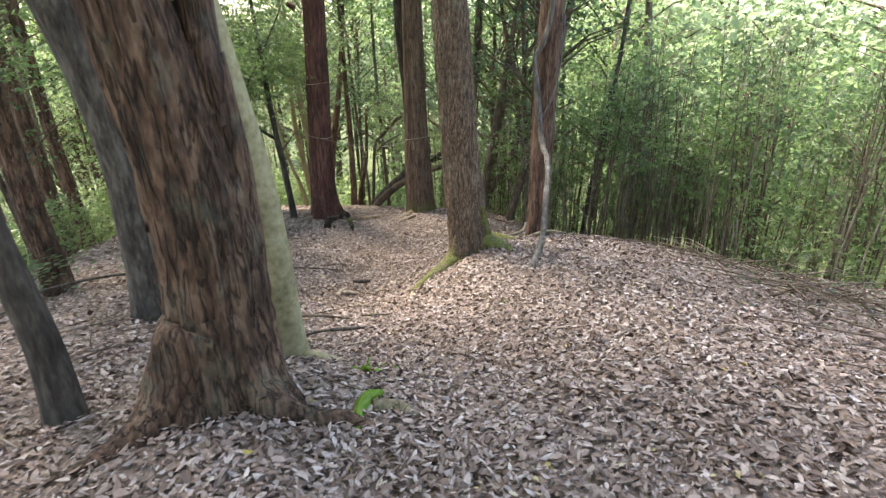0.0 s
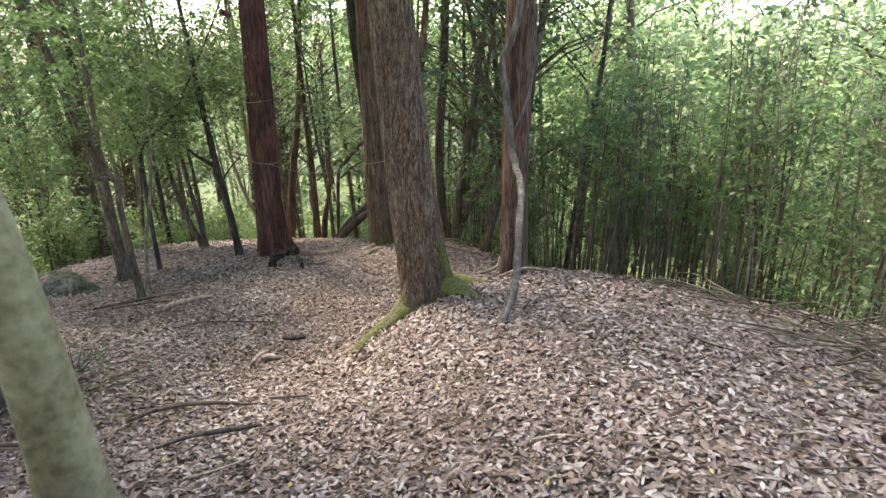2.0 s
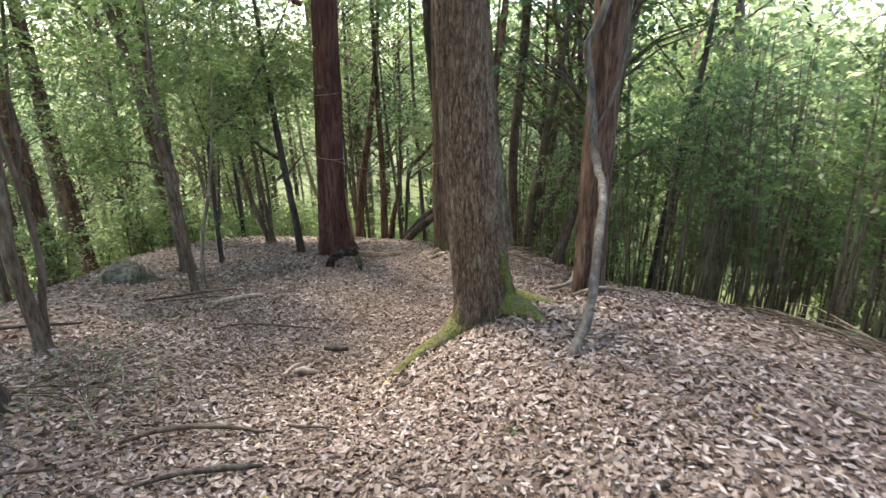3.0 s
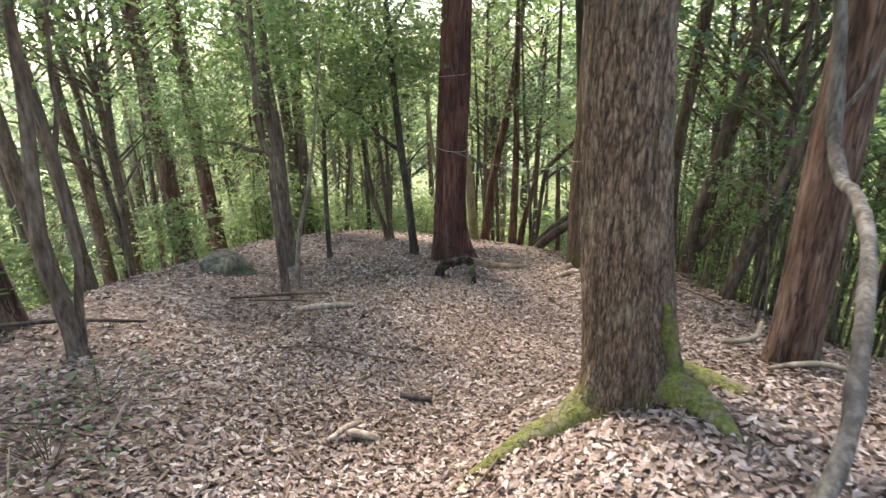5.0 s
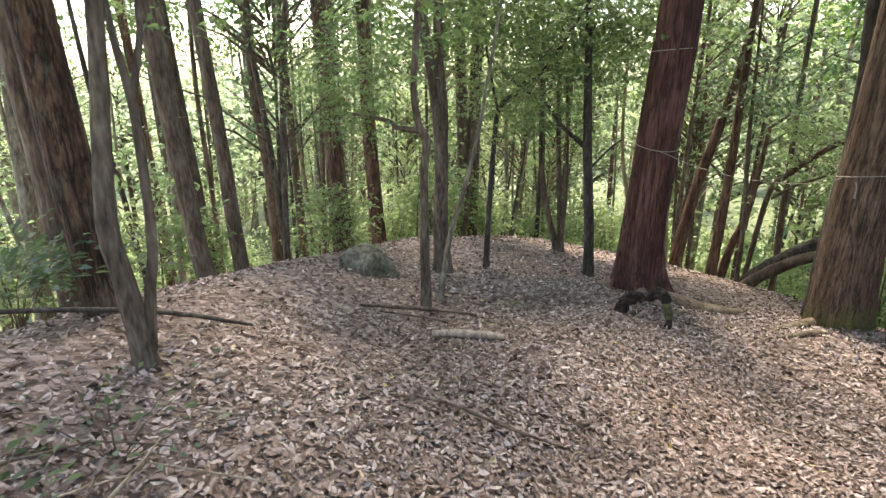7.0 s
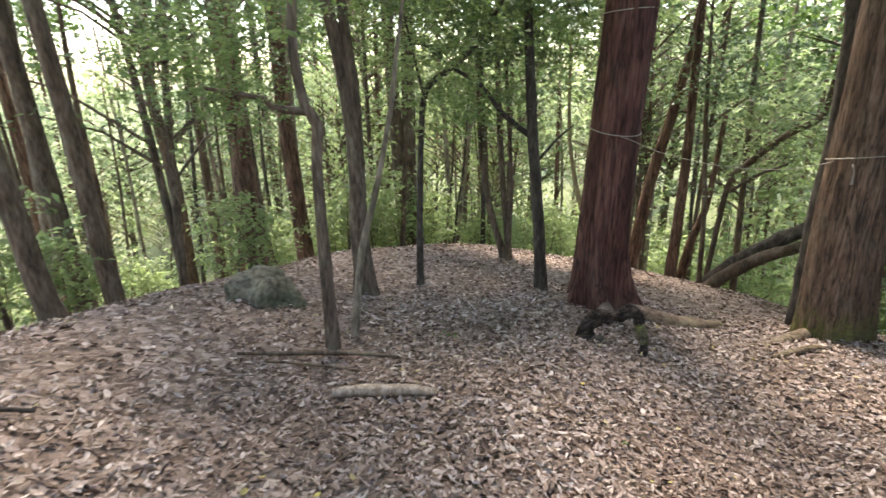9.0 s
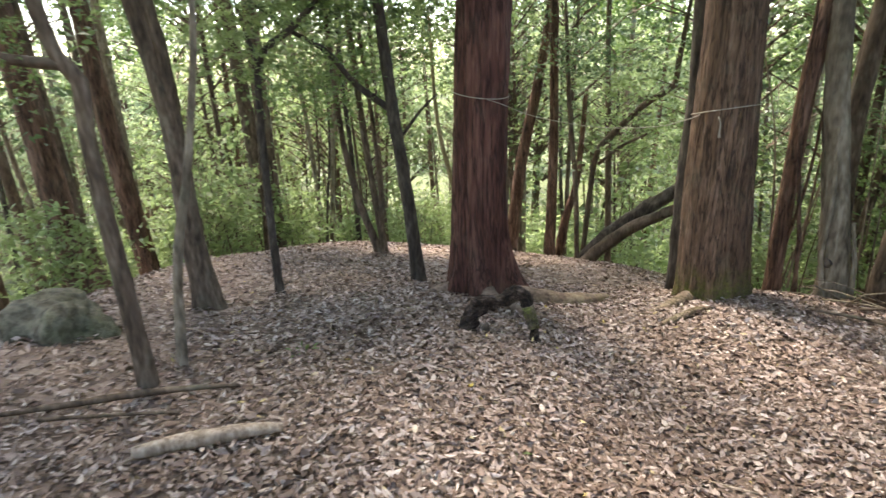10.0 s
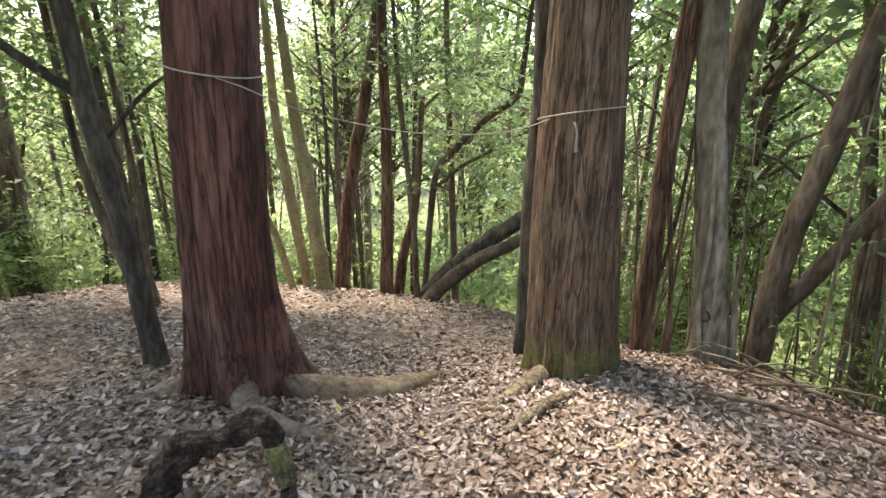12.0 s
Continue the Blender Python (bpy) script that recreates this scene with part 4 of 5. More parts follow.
# the second airy tree wears the leaf colour with painted haze
airy = [make_bush("airy_tree", "slender tree with a bare lower trunk and thin green crown", "tree", 230 + i, 1 + i % 2, 8.5 + i, 0.135, 70, 28, 2.1, (LEAF_LIGHT, LEAF_FAR_HAZED, LEAF_LIGHT)[i], (BARK_BROWN, BARK_GREY, BARK_BROWN)[i], low=0.46, group="open understorey trees", stem_r=0.065, spread=0.25) for i in range(3)]
scatter(airy, 26, 13, band(lambda x, y: y, 19.5, 40.0, (-22, 3), (19.0, 40.0)), scale=(0.7, 1.2), apart=1.5)
scatter([copy_thing(m, pose(0, 0, -60)) for m in airy], 15, 14, band(left_edge, 2.5, 16.0, (-26, -6), (3.0, 30.0)), scale=(0.5, 1.0), apart=1.7)
scatter([copy_thing(m, pose(0, 0, -60)) for m in airy], 9, 24, lambda r: (r.uniform(-15, -8.2), r.uniform(15, 24)), scale=(0.9, 1.2), apart=1.3)
dense = [make_bush("evergreen_tree", "dense dark evergreen tree shading the clearing edge", "tree", 270 + i, 2, 9.0, 0.12, 62, 36, 2.3, LEAF_DARK, BARK_BROWN, low=0.22, group="dark evergreens", stem_r=0.07, spread=0.27) for i in range(2)]
spots = iter([(1.5, 15.6), (2.35, 14.2), (0.3, 17.6), (2.2, 12.7), (-4.6, 21.5), (-8.6, 10.6)])
scatter(dense, 6, 34, lambda r: next(spots), scale=(0.85, 1.1), apart=0.5)
shrubs = [make_bush("shrub", "low leafy green shrub on the slope", "shrub", 240 + i, 4, 1.5 + 0.3 * i, 0.11, 44, 24, 0.8, (LEAF_LIGHT, LEAF_LIGHT, LEAF_LIGHT)[i], BARK_BROWN, low=0.1, group="slope shrubs", stem_r=0.012, spread=0.2) for i in range(3)]
scatter(shrubs, 26, 15, band(left_edge, 0.8, 9.0, (-22, -4), (6.0, 26.0)), apart=0.8)
scatter([copy_thing(m, pose(0, 0, -60)) for m in shrubs], 24, 16, band(lambda x, y: y, 19.0, 27.0, (-14, 3), (19.0, 27.0)), apart=0.8)
low = [make_bush("low_shrub", "low dark undergrowth shrub at the thicket foot", "shrub", 250 + i, 5, 0.9, 0.075, 30, 22, 0.6, (LEAF, LEAF_LIGHT)[i], BARK_BROWN, low=0.05, group="undergrowth", stem_r=0.008, spread=0.14) for i in range(2)]
scatter(low, 34, 22, band(right_edge, 0.25, 4.5, (-0.5, 10.5), (0.5, 18.5)), scale=(0.7, 1.5), apart=0.5)
scatter([copy_thing(m, pose(0, 0, -60)) for m in (shrubs[0], shrubs[2])], 26, 28, band(lambda x, y: y, 20.0, 36.0, (-18, 6), (20.0, 36.0)), scale=(1.4, 2.4), apart=1.5)
scatter([copy_thing(m, pose(0, 0, -60)) for m in (shrubs[0], shrubs[2])], 16, 30, lambda r: (r.uniform(-15, -8.3), r.uniform(14, 22)), scale=(0.8, 1.4), apart=1.2)

# far plantation trunks
far_cedar = []
for i in range(3):
    t = thing("far_cedar", 0, 0, -60, "distant straight cedar trunk in the plantation", "tree", "plantation cedars")
    verts, faces = [], []
    lean = (0.15 * (i - 1), 0.1 * i)
    tube(verts, faces, [np.array((lean[0] * z / 8, lean[1] * z / 8, z, 0.17 - 0.008 * z)) for z in (-0.6, 0, 0.5, 2, 4, 6, 8, 11, 14)], 10, lambda ang, k, c, way: (1.25 if c.z < 0.2 else 1.0) + 0.06 * noise.noise(c * 1.5 + way * 2))
    link_mesh("trunk", verts, faces, (BARK_BROWN, BARK_CEDAR, BARK_GREY)[i], t, smooth=True)
    add_crown(t, 13.0, "needle", lean[0] * 1.6, lean[1] * 1.6, 1.2)
    far_cedar.append(t)
poles = []
for i in range(3):
    t = thing("pole_tree", 0, 0, -60, "thin straight bare young trunk on the slope", "tree", "young trunks")
    verts, faces = [], []
    tube(verts, faces, spline([(0, 0, -0.6, 0.075), (0.03, 0, 0.0, 0.062), (0.10 * (i - 1), 0.06, 2.2, 0.052), (0.22 * (i - 1), 0.18, 4.5, 0.044), (0.30 * (i - 1), 0.1, 8.0, 0.025)], 0.6), 8, lambda ang, k, c, way: 1.0 + 0.15 * noise.noise(c * 2.0 + way))
    link_mesh("trunk", verts, faces, (BARK_BROWN, BARK_GREY, BARK_BLACK)[i], t, smooth=True)
    if i == 0:
        add_spray(t, 7.6, -0.25, 0.1, 1.0)
    poles.append(t)
scatter(poles, 40, 25, band(left_edge, 0.8, 13.0, (-21, -5), (7.0, 26.0)), scale=(0.7, 1.3), apart=0.8)
scatter([copy_thing(m, pose(0, 0, -60)) for m in poles], 14, 26, band(lambda x, y: y, 17.5, 26.0, (-9, 4), (17.5, 26.0)), scale=(0.6, 1.2), apart=0.7)
scatter([copy_thing(m, pose(0, 0, -60)) for m in poles], 14, 27, band(right_edge, 0.5, 7.0, (-1, 12), (2.0, 18.0)), scale=(0.5, 1.1), apart=0.8)
scatter(far_cedar, 54, 17, band(left_edge, 2.0, 32.0, (-40, -8), (2.0, 42.0)), scale=(0.7, 1.25), apart=1.5)
scatter([copy_thing(m, pose(0, 0, -60)) for m in far_cedar], 14, 18, band(lambda x, y: y, 21.0, 45.0, (-12, 6), (21.0, 45.0)), scale=(0.7, 1.1), apart=2.0)

# woods across the valley, with haze and sunlight painted into their leaf colour
far_wood = [make_bush("valley_tree", "broad green tree far across the valley", "tree", 260 + i, 1, 13.5, 0.50, 100, 23, 4.8, LEAF_FAR_HAZED, BARK_BROWN, low=0.12, group="valley woods", stem_r=0.22, spread=0.8) for i in range(2)]


def ring(r):
    while True:
        a, d = r.uniform(-1.75, 1.6), r.uniform(30, 62)
        x, y = d * math.sin(a), 6 + d * math.cos(a)
        if left_edge(x, y) > 12 or right_edge(x, y) > 16 or y > 36:
            return x, y


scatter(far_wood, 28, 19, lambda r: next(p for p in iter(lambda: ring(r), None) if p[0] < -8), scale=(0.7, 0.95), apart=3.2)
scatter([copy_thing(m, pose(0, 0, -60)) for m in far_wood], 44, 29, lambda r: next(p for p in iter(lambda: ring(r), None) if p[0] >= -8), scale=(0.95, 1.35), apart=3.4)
# unseen woods added behind the walker, to cut the light on trunk faces
scatter([copy_thing(m, pose(0, 0, -60)) for m in slim], 30, 20, band(lambda x, y: -y, 2.6, 12.0, (-10, 10), (-12, -2.6)), scale=(1.0, 1.5), apart=1.3)


def walk_line(y):
    return np.where(y < 3.0, 0.17 * y, np.where(y < 8.0, 0.5 - 0.32 * (y - 3.0), -1.1))



# ---- things lying on the forest floor ----
def lying(name, label, category, xyr, mat, sides=10, rough=0.2, freq=8.0, part_name="wood", extra=()):
    x, y = xyr[0][:2]
    t = thing(name, x, y, ground_at(x, y), label, category)
    limb(part_name, [(a, b, ground_at(a, b) + r * 0.6 + h + 0.035, r) for a, b, r, h in xyr], mat, t, sides=sides, step=0.05, rough=rough, freq=freq, origin=t.location)
    for e in extra:
        limb("twig", [(a, b, ground_at(a, b) + r * 0.6 + h + 0.035, r) for a, b, r, h in e], mat, t, sides=7, step=0.05, rough=rough, freq=freq, origin=t.location)
    return t


lying("log", "short bleached broken log lying on the leaves", "log", [(-3.36, 8.5, 0.03, 0.0), (-3.25, 8.6, 0.04, 0.0), (-3.1, 8.72, 0.042, 0.0), (-2.95, 8.84, 0.038, 0.0), (-2.84, 8.93, 0.022, 0.0)], DEAD_WOOD, 14)
lying("branch", "fallen grey branch lying on the leaves", "branch", [(-4.3, 8.45, 0.012, 0.01), (-4.05, 8.71, 0.02, 0.02), (-3.88, 8.9, 0.022, 0.03), (-3.64, 9.1, 0.017, 0.03), (-3.4, 9.25, 0.01, 0.02)], BARK_BROWN, extra=([(-4.1, 8.55, 0.012, 0.0), (-3.8, 8.72, 0.01, 0.02), (-3.5, 8.9, 0.008, 0.0)],))
lying("branch", "long dark fallen branch resting on the slope", "branch", [(-4.1, 7.15, 0.012, 0.0), (-4.3, 6.85, 0.017, 0.03), (-4.45, 6.55, 0.018, 0.06), (-4.6, 6.1, 0.018, 0.12), (-4.75, 5.6, 0.017, 0.16), (-4.8, 5.1, 0.012, 0.1)], BARK_BLACK)
lying("stick", "short black charred stick", "stick", [(-1.32, 7.08, 0.020, 0.01), (-1.2, 7.12, 0.026, 0.01), (-1.08, 7.16, 0.022, 0.01)], BARK_BLACK)
lying("stick", "broken forked piece of pale wood", "stick", [(-1.36, 6.12, 0.016, 0.02), (-1.33, 6.3, 0.02, 0.05), (-1.29, 6.42, 0.017, 0.06)], DEAD_WOOD, extra=([(-1.32, 6.28, 0.024, 0.02), (-1.22, 6.32, 0.03, 0.02), (-1.12, 6.36, 0.02, 0.0)],))
lying("branch", "thin fallen branch half under the leaves", "branch", [(-1.3, 4.15, 0.008, 0.0), (-1.12, 4.31, 0.013, 0.03), (-0.94, 4.43, 0.018, 0.02), (-0.76, 4.51, 0.010, 0.0)], BARK_BLACK)
lying("branch", "thin curved fallen branch on the leaves", "branch", [(-1.7, 4.62, 0.012, 0.0), (-1.6, 4.75, 0.017, 0.03), (-1.43, 4.88, 0.018, 0.05), (-1.22, 4.98, 0.014, 0.03), (-1.0, 5.02, 0.008, 0.0)], BARK_BROWN)
lying("branch", "curved fallen branch with an upturned end", "branch", [(1.15, 9.2, 0.02, 0.0), (1.3, 9.05, 0.028, 0.03), (1.45, 9.1, 0.026, 0.08), (1.52, 9.3, 0.02, 0.22)], BARK_GREY)
lying("branch", "pale arched fallen branch by the cedar", "branch", [(1.25, 7.75, 0.015, 0.0), (1.45, 7.8, 0.02, 0.06), (1.65, 7.8, 0.02, 0.08), (1.9, 7.72, 0.014, 0.04)], BARK_GREY)
lying("branch", "long thin branch lying under the grey trunks", "branch", [(0.2, 12.2, 0.012, 0.02), (0.6, 12.05, 0.014, 0.03), (1.0, 11.85, 0.014, 0.03), (1.5, 11.6, 0.01, 0.02)], BARK_BROWN)
lying("branch", "brown rotting branch sunk in the leaves", "branch", [(-1.0, 11.75, 0.03, -0.04), (-0.85, 11.95, 0.04, -0.03), (-0.7, 12.1, 0.04, -0.03), (-0.55, 12.2, 0.025, -0.04)], BARK_SOIL_ROOT)
lying("branch", "dark twig lying in the leaves", "branch", [(-2.6, 7.2, 0.006, 0.01), (-2.3, 7.4, 0.01, 0.03), (-1.9, 7.55, 0.01, 0.03), (-1.6, 7.75, 0.006, 0.01)], BARK_BROWN)
lying("stick", "small dark twig on the leaves", "stick", [(-0.9, 5.15, 0.008, 0.01), (-0.75, 5.1, 0.011, 0.02), (-0.58, 5.12, 0.006, 0.01)], BARK_BLACK)

twigs = random.Random(77)
for i in range(44):
    y = twigs.uniform(1.2, 13.0)
    x = float(walk_line(np.array(y))) + twigs.uniform(-3.2, 3.0)
    a, ln, r = twigs.uniform(0, 6.28), twigs.uniform(0.12, 0.5), twigs.uniform(0.003, 0.008)
    k = twigs.uniform(-0.3, 0.3)
    t = lying("twig", "thin dry twig lying among the fallen leaves", "twig", [(x, y, r, 0.0), (x + ln * 0.5 * math.cos(a), y + ln * 0.5 * math.sin(a), r, 0.012), (x + ln * math.cos(a + k), y + ln * math.sin(a + k), r * 0.6, 0.0)], twigs.choice((BARK_BROWN, BARK_BLACK, DEAD_WOOD)), sides=6)
    tagged(t, group="twigs on the leaves")

# the arched dead root in front of the red cedar
ax, ay = -2.5, 10.75
arch = thing("dead_root", ax, ay, ground_at(ax, ay), "arched dark rotten root standing clear of the ground", "root")
za = ground_at(-2.3, 10.85) + 0.045
def rotten(name, points, mat, squash, jag):
    o = np.array((*arch.location, 0.0))
    verts, faces = [], []
    tube(verts, faces, [r - o for r in spline(points, 0.022)], 22, lambda ang, i, c, way: (1.0 - squash * abs(way.y)) * (1.0 + jag * noise.noise(c * 9.0 + way * 1.2) + 0.5 * jag * noise.noise(c * 26.0 + way * 2.0)))
    return link_mesh(name, verts, faces, mat, arch)


rotten("arch", [(-2.48, 10.70, ground_at(-2.48, 10.70) - 0.06, 0.05), (-2.46, 10.75, za + 0.04, 0.06), (-2.41, 10.81, za + 0.155, 0.075), (-2.34, 10.86, za + 0.20, 0.070), (-2.26, 10.90, za + 0.195, 0.055), (-2.20, 10.93, za + 0.22, 0.055), (-2.12, 10.95, za + 0.265, 0.065), (-2.05, 10.95, za + 0.24, 0.055), (-2.0, 10.94, za + 0.12, 0.042), (-1.95, 10.9, za - 0.02, 0.036), (-1.97, 10.84, za - 0.15, 0.03)], ROTTEN, 0.45, 0.55)
rotten("rotten_side", [(-2.44, 10.79, za + 0.15, 0.05), (-2.44, 10.79, za + 0.05, 0.06), (-2.45, 10.78, za - 0.10, 0.055)], ROTTEN, 0.4, 0.5)
limb("stub", [(-2.34, 10.78, za - 0.10, 0.03), (-2.32, 10.76, za + 0.01, 0.035), (-2.30, 10.75, za + 0.06, 0.02)], BARK_BLACK, arch, sides=10, step=0.03, rough=0.4, origin=arch.location)
limb("mossy_end", [(-2.02, 10.935, za + 0.17, 0.046), (-1.985, 10.925, za + 0.08, 0.047), (-1.955, 10.90, za - 0.0, 0.040)], BARK_ROOT, arch, sides=12, step=0.03, rough=0.3, origin=arch.location)

# the boulder
rx, ry = -5.30, 9.50
boulder = thing("boulder", rx, ry, ground_at(rx, ry), "grey-green mossy boulder half sunk in leaves", "rock")
bm = bmesh.new()
bmesh.ops.create_icosphere(bm, subdivisions=4, radius=1.0)
for v in bm.verts:
    p = v.co.copy()
    k = 1.0 + 0.30 * noise.noise(p * 1.2 + Vector((3, 1, 2))) - 0.16 * abs(noise.noise(p * 2.3)) + 0.05 * noise.noise(p * 7.0)
    k += 0.10 * (round(2.2 * noise.noise(p * 1.7 + Vector((5, 2, 8)))) - noise.noise(p * 1.7))
    v.co = Vector((p.x * 0.34 * k, p.y * 0.32 * k, max(-0.25, p.z * 0.38 * k) - 0.01))
me = bpy.data.meshes.new("stone")
bm.to_mesh(me)
bm.free()
me.materials.append(ROCK)
me.polygons.foreach_set("use_smooth", [True] * len(me.polygons))
stone = add_mesh("stone", me, boulder)
stone.rotation_euler = (0, 0, radians(35))

# rope between the two cedars
ROPE_LOW = -0.77
rope = thing("rope", -2.49, 11.74, ground_at(-2.49, 11.74), "thin pale rope tied between two cedar trunks", "rope")


def ring_of(cx, cy, cz, r, tilt, swing, name):
    pts = [(cx + r * math.cos(a), cy + r * math.sin(a), cz + tilt * math.cos(a - swing), 0.005) for a in np.linspace(0, 2 * math.pi, 25)]
    limb(name, pts, ROPE, rope, sides=6, step=0.04, rough=0.15, freq=60.0, origin=rope.location)


ring_of(-2.708, 11.99, ROPE_LOW, 0.262, 0.05, 2.6, "loop")
ring_of(-2.675, 12.01, 0.33, 0.252, 0.02, 0.4, "loop")
ring_of(-0.60, 12.75, -1.0, 0.285, 0.05, -0.6, "loop")
limb("span", [(-2.58, 11.77, -0.82, 0.0036), (-2.46, 11.8, -0.86, 0.0036), (-2.2, 11.95, -0.98, 0.0036), (-1.7, 12.2, -1.10, 0.0036), (-1.2, 12.4, -1.12, 0.0036), (-0.9, 12.52, -1.06, 0.0036), (-0.82, 12.56, -1.03, 0.0036)], ROPE, rope, sides=6, step=0.08, rough=0.1, freq=50.0, origin=rope.location)
limb("loose_end", [(-0.68, 12.46, -1.04, 0.006), (-0.66, 12.45, -1.10, 0.006), (-0.66, 12.455, -1.18, 0.009), (-0.655, 12.455, -1.22, 0.014)], ROPE, rope, sides=6, step=0.03, rough=0.2, freq=50.0, origin=rope.location)

# heap of dead branches along the bank
def brush(cx, cy, spread, count, seed, length, label, rise=0.35):
    r = random.Random(seed)
    t = thing("brush_pile", cx, cy, ground_at(cx, cy), label, "branches")
    for i in range(count):
        x, y = cx + r.gauss(0, spread[0]), cy + r.gauss(0, spread[1])
        a, ln, s = r.uniform(0, 6.28), r.uniform(*length), r.uniform(0.005, 0.012)
        pts = []
        bend = r.uniform(-0.35, 0.35)
        up = r.uniform(0.0, rise)
        for q in range(4):
            f = q / 3
            px, py = x + math.cos(a + bend * f) * ln * f, y + math.sin(a + bend * f) * ln * f
            pts.append((px, py, ground_at(px, py) + 0.02 + up * math.sin(f * 1.9) + 0.05 * r.random(), s * (1.15 - 0.8 * f)))
        limb("branch", pts, r.choice((BARK_BROWN, BARK_BROWN, BARK_GREY)), t, sides=5, step=0.2, rough=0.2, origin=t.location)
    return t


brush(3.7, 5.0, (0.45, 0.9), 70, 31, (0.6, 1.8), "heap of dead grey-brown branches on the bank", 0.22)
brush(3.6, 7.4, (0.5, 0.5), 18, 32, (0.6, 1.8), "fallen branches lying along the clearing edge", 0.08)
brush(0.95, 12.75, (0.3, 0.25), 26, 33, (0.3, 1.0), "dead twigs heaped at the foot of grey trunks", 0.25)

brush(-2.35, 4.75, (0.45, 0.5), 26, 35, (0.3, 1.0), "dead twigs and thin branches littering the slope", 0.12)


# thin bare shoots standing along the thicket foot
def shoots(cx, cy, spread, count, seed):
    r = random.Random(seed)
    t = thing("shoot_cluster", cx, cy, ground_at(cx, cy), "cluster of thin bare grey-brown shoots at the thicket foot", "saplings", "bare shoots")
    for i in range(count):
        x, y = cx + r.gauss(0, spread), cy + r.gauss(0, spread * 0.6)
        z, h, q = ground_at(x, y), r.uniform(1.2, 3.4), r.uniform(0.006, 0.015)
        dx, dy = r.gauss(0, 0.16), r.gauss(0, 0.16)
        limb("shoot", [(x, y, z - 0.1, q * 1.1), (x + 0.2 * dx, y + 0.2 * dy, z + 0.3 * h, q), (x + 0.7 * dx + r.gauss(0, 0.04), y + 0.7 * dy, z + 0.65 * h, q * 0.75), (x + dx * h * 0.6, y + dy * h * 0.6, z + h, q * 0.4)],
             r.choice((BARK_GREY, BARK_BROWN, BARK_BROWN)), t, sides=6, step=0.3, rough=0.15, origin=t.location)


for i, (cx, cy, n) in enumerate(((0.45, 13.6, 10), (1.5, 13.1, 14), (2.1, 12.4, 16), (2.8, 11.4, 16), (3.4, 10.2, 16), (4.0, 9.0, 16), (4.6, 7.7, 14), (5.3, 6.6, 12))):
    shoots(cx, cy, 0.45, n, 300 + i)


# low plants
def seedling(name, label, x, y, leaves, height, size, mat, seed, spread=0.10):
    g = np.random.default_rng(seed)
    t = thing(name, x, y, ground_at(x, y), label, "plant")
    off = g.normal(size=(leaves, 3)) * np.array((spread, spread, height * 0.25))
    off[:, 2] = np.abs(off[:, 2]) + height * 0.5
    nor = np.tile((0.0, 0.0, 1.0), (leaves, 1)) + g.normal(size=(leaves, 3)) * 0.5
    ln = size * (0.6 + 0.7 * g.random(leaves))
    me = leaf_mesh("leaves", off, off * np.array((1, 1, 0.2)) + g.normal(size=(leaves, 3)) * 0.02, nor, ln, ln * 0.42)
    me.materials.append(mat)
    add_mesh("foliage", me, t)
    verts, faces = [], []
    for q in off[:: max(1, leaves // 14)]:
        tube(verts, faces, [np.array((0, 0, -0.03, 0.004)), np.array((q[0] * 0.4, q[1] * 0.4, q[2] * 0.6, 0.003)), np.array((*q, 0.0015))], 4, cap=False)
    tagged(link_mesh("stalk", verts, faces, BARK_BROWN, t), kind="stuff")
    return t


seedling("fern", "small bright green plant beside mossy wood", -0.48, 2.95, 12, 0.10, 0.07, MOSS, 3, 0.05)
seedling("shrub", "sparse low twiggy shrub with small dull leaves", -2.3, 5.1, 110, 0.34, 0.055, LEAF_DARK, 4, 0.30)
seedling("shrub", "sparse low twiggy shrub with small dull leaves", -2.75, 5.7, 80, 0.30, 0.05, LEAF_DARK, 5, 0.28)
seedling("shrub", "dark glossy bush on the slope edge", -5.3, 5.9, 420, 0.75, 0.10, LEAF_DARK, 6, 0.36)
seedling("shrub", "dark glossy bush on the slope edge", -5.7, 6.5, 300, 0.6, 0.10, LEAF_DARK, 7, 0.34)
seedling("seedling", "tiny green seedling in the leaves", -3.4, 9.9, 8, 0.07, 0.06, LEAF, 8, 0.05)
seedling("seedling", "tiny green seedling in the leaves", 0.6, 4.7, 5, 0.05, 0.05, LEAF_LIGHT, 9, 0.03)
seedling("seedling", "tiny green seedling in the leaves", -1.7, 9.3, 5, 0.04, 0.05, LEAF_LIGHT, 10, 0.04)
seedling("shrub", "sparse shrub with pale leaves on the bank", 3.5, 4.6, 120, 0.45, 0.06, LEAF_DARK, 12, 0.4)
seedling("shrub", "sparse shrub with pale leaves on the bank", 4.1, 5.9, 160, 0.5, 0.06, LEAF, 13, 0.4)

# mossy rotting root beside the first cedar
mx, my = -0.42, 2.45
rotten = thing("mossy_root", mx, my, ground_at(mx, my), "rotting root covered in bright green moss", "root")
limb("wood", [(-0.40, 2.42, ground_at(-0.40, 2.42) + 0.03, 0.035), (-0.26, 2.45, ground_at(-0.26, 2.45) + 0.03, 0.04), (-0.14, 2.42, ground_at(-0.14, 2.42) + 0.0, 0.02)], BARK_SOIL_ROOT, rotten, sides=10, step=0.03, rough=0.4, origin=rotten.location)
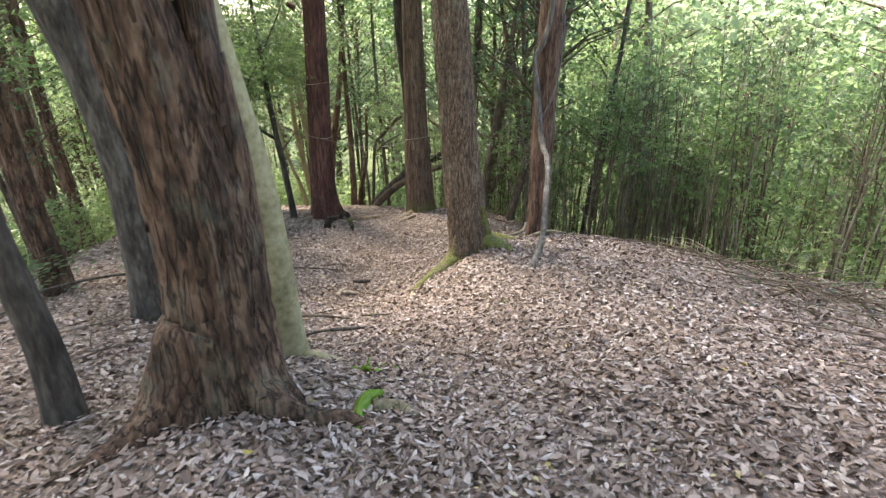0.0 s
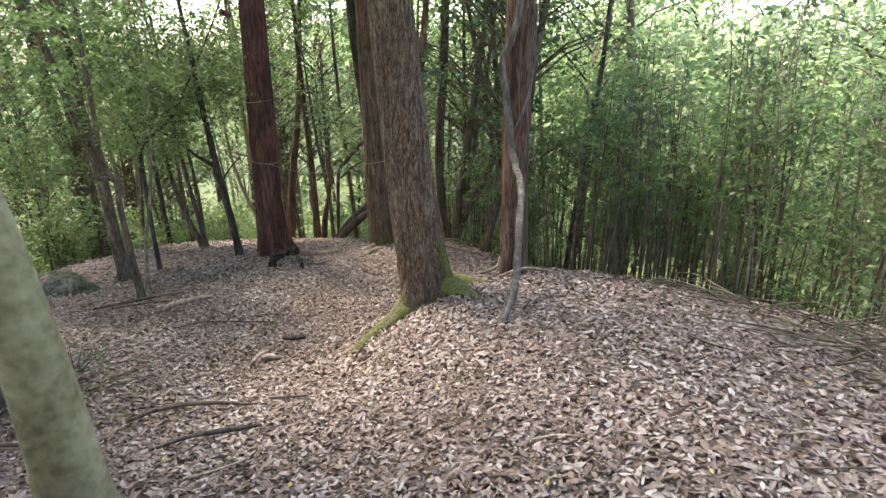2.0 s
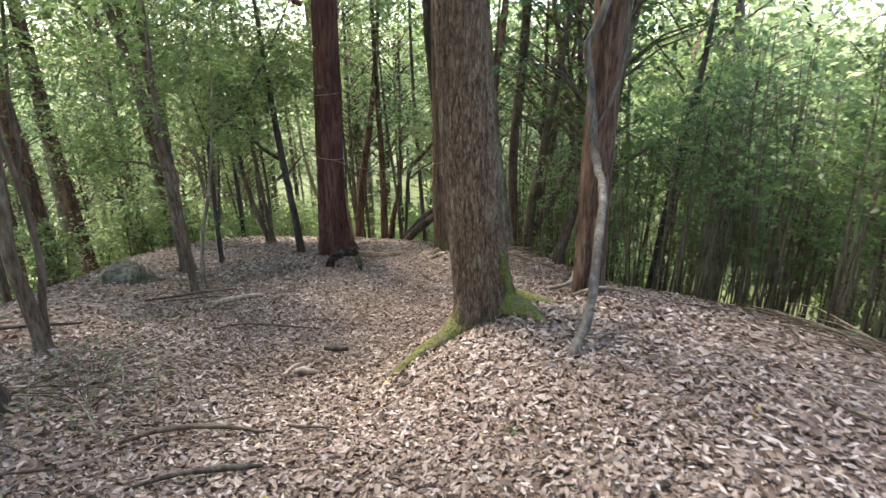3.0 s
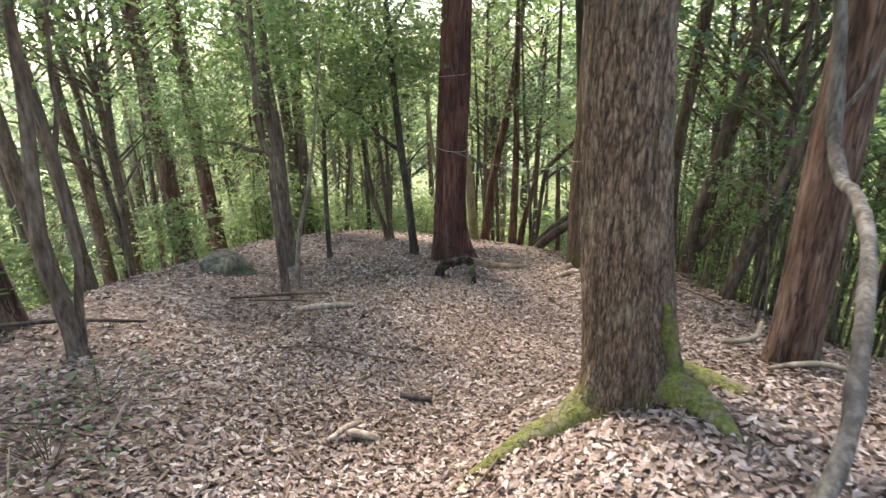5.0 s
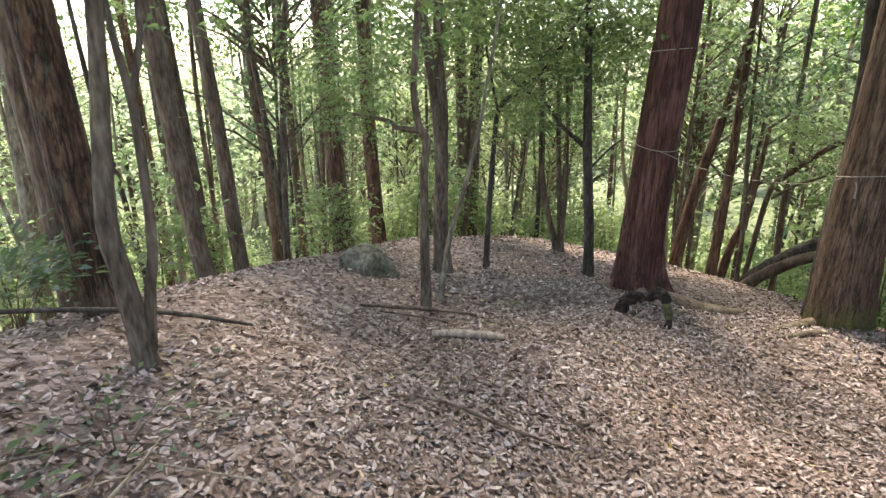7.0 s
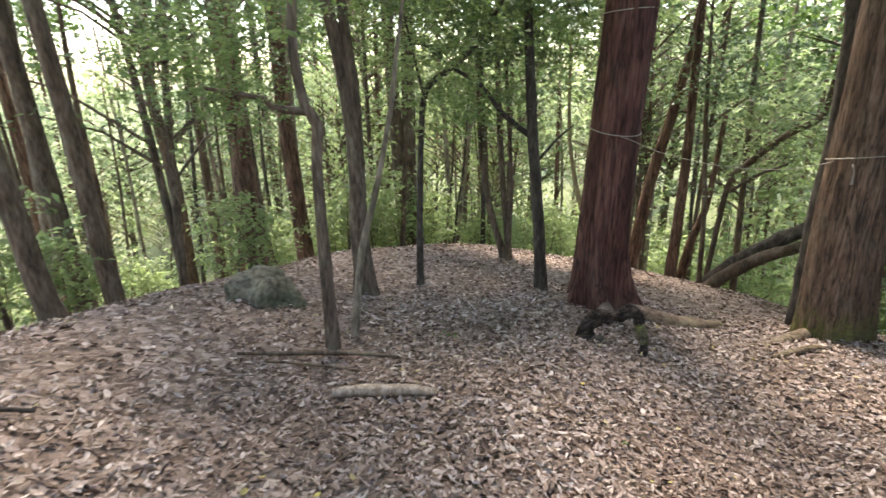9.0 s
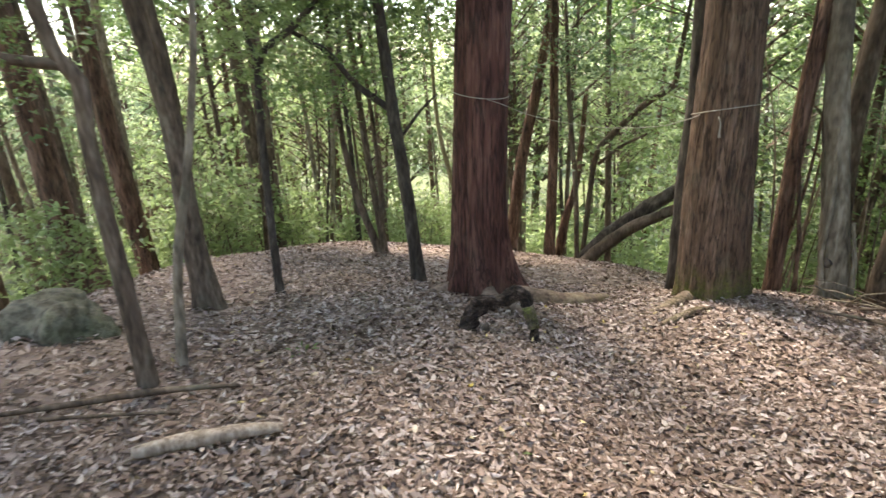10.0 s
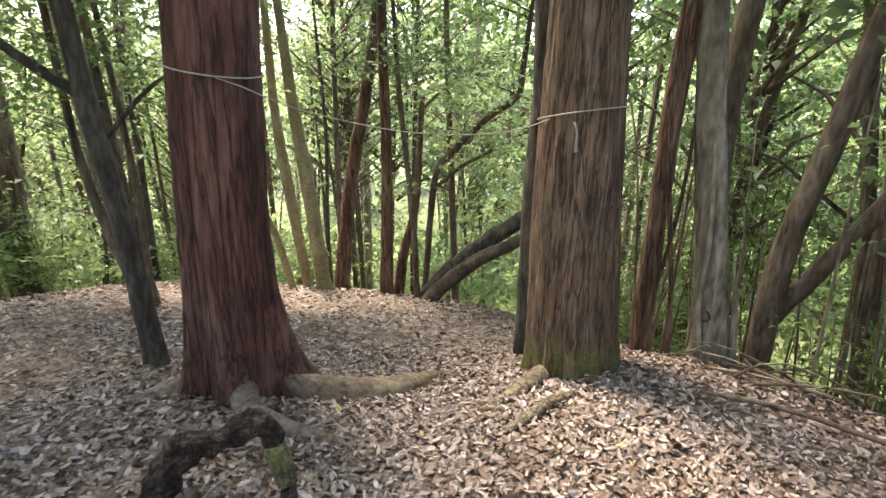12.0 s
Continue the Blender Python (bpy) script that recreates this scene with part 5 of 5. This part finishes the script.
limb("moss", [(-0.44, 2.15, ground_at(-0.44, 2.15) + 0.0, 0.02), (-0.45, 2.32, ground_at(-0.45, 2.32) + 0.035, 0.03), (-0.42, 2.48, ground_at(-0.42, 2.48) + 0.05, 0.035), (-0.36, 2.62, ground_at(-0.36, 2.62) + 0.02, 0.02)], MOSS, rotten, sides=12, step=0.02, rough=0.5, freq=30.0, origin=rotten.location)

# ---- leaf litter ----
def litter(seed, count, place, size):
    g = np.random.default_rng(seed)
    xy = place(g, count)
    n = len(xy)
    z = np.array([ground_at(x, y) for x, y in xy])
    e = 0.05
    slope_x = np.array([(ground(x + e, y) - ground(x - e, y)) / (2 * e) for x, y in xy])
    slope_y = np.array([(ground(x, y + e) - ground(x, y - e)) / (2 * e) for x, y in xy])
    nor = np.stack((-slope_x, -slope_y, np.ones(n)), 1) + g.normal(size=(n, 3)) * 0.34
    nor /= np.linalg.norm(nor, axis=1, keepdims=True)
    a = g.random(n) * 2 * math.pi
    way = np.stack((np.cos(a), np.sin(a), np.zeros(n)), 1)
    way -= nor * (way * nor).sum(1, keepdims=True)
    way /= np.linalg.norm(way, axis=1, keepdims=True)
    side = np.cross(nor, way)
    ln = size * (0.40 + 0.95 * g.random(n) ** 1.3)[:, None]
    wd = ln * (0.15 + 0.10 * g.random((n, 1)))
    curl = ln * g.normal(0.05, 0.10, size=(n, 1))
    bend = g.uniform(0.6, 1.1, size=(n, 1))
    cup = wd * g.normal(0.25, 0.55, size=(n, 1))
    c = np.concatenate((xy, (z + 0.008 + 0.030 * g.random(n))[:, None]), 1)
    v = np.empty((n, 6, 3))
    v[:, 0] = c - way * ln * 0.5 + nor * curl
    v[:, 1] = c - way * ln * 0.22 + side * wd * 0.9 + nor * cup
    v[:, 2] = c + way * ln * 0.16 + side * wd * bend + nor * cup
    v[:, 3] = c + way * ln * 0.5 + nor * curl
    v[:, 4] = c + way * ln * 0.16 - side * wd * (1.7 - bend) + nor * cup * g.normal(0.8, 0.6, size=(n, 1))
    v[:, 5] = c - way * ln * 0.22 - side * wd * 0.9 + nor * cup
    k = np.arange(n)[:, None] * 6
    quads = np.concatenate((k + np.array((0, 3, 2, 1)), k + np.array((0, 5, 4, 3))), 0)
    me = raw_mesh("leaf_litter", v.reshape(-1, 3), quads)
    me.materials.append(LITTER)
    return tagged(new("leaf_litter", me), "carpet of dry brown and pinkish-grey fallen oak leaves", "leaf litter", kind="stuff")


def near_place(g, count):
    x, y = g.uniform(-6.5, 5.0, count * 3), g.uniform(0.3, 13.5, count * 3)
    keep = (np.abs(x - walk_line(y)) < 1.2 + 2.6 * g.random(count * 3))
    return np.stack((x[keep], y[keep]), 1)[:count]


def wide_place(g, count):
    x, y = g.uniform(-9.5, 6.5, count * 2), g.uniform(-1.0, 20.0, count * 2)
    keep = (0.85 * x + 0.52 * y < 9.0) & (x > -9.0 + 3.0 * np.exp(-((y - 3.0) / 5.5) ** 2))
    return np.stack((x[keep], y[keep]), 1)[:count]


litter(71, 135000, near_place, 0.052)
litter(72, 90000, wide_place, 0.064)
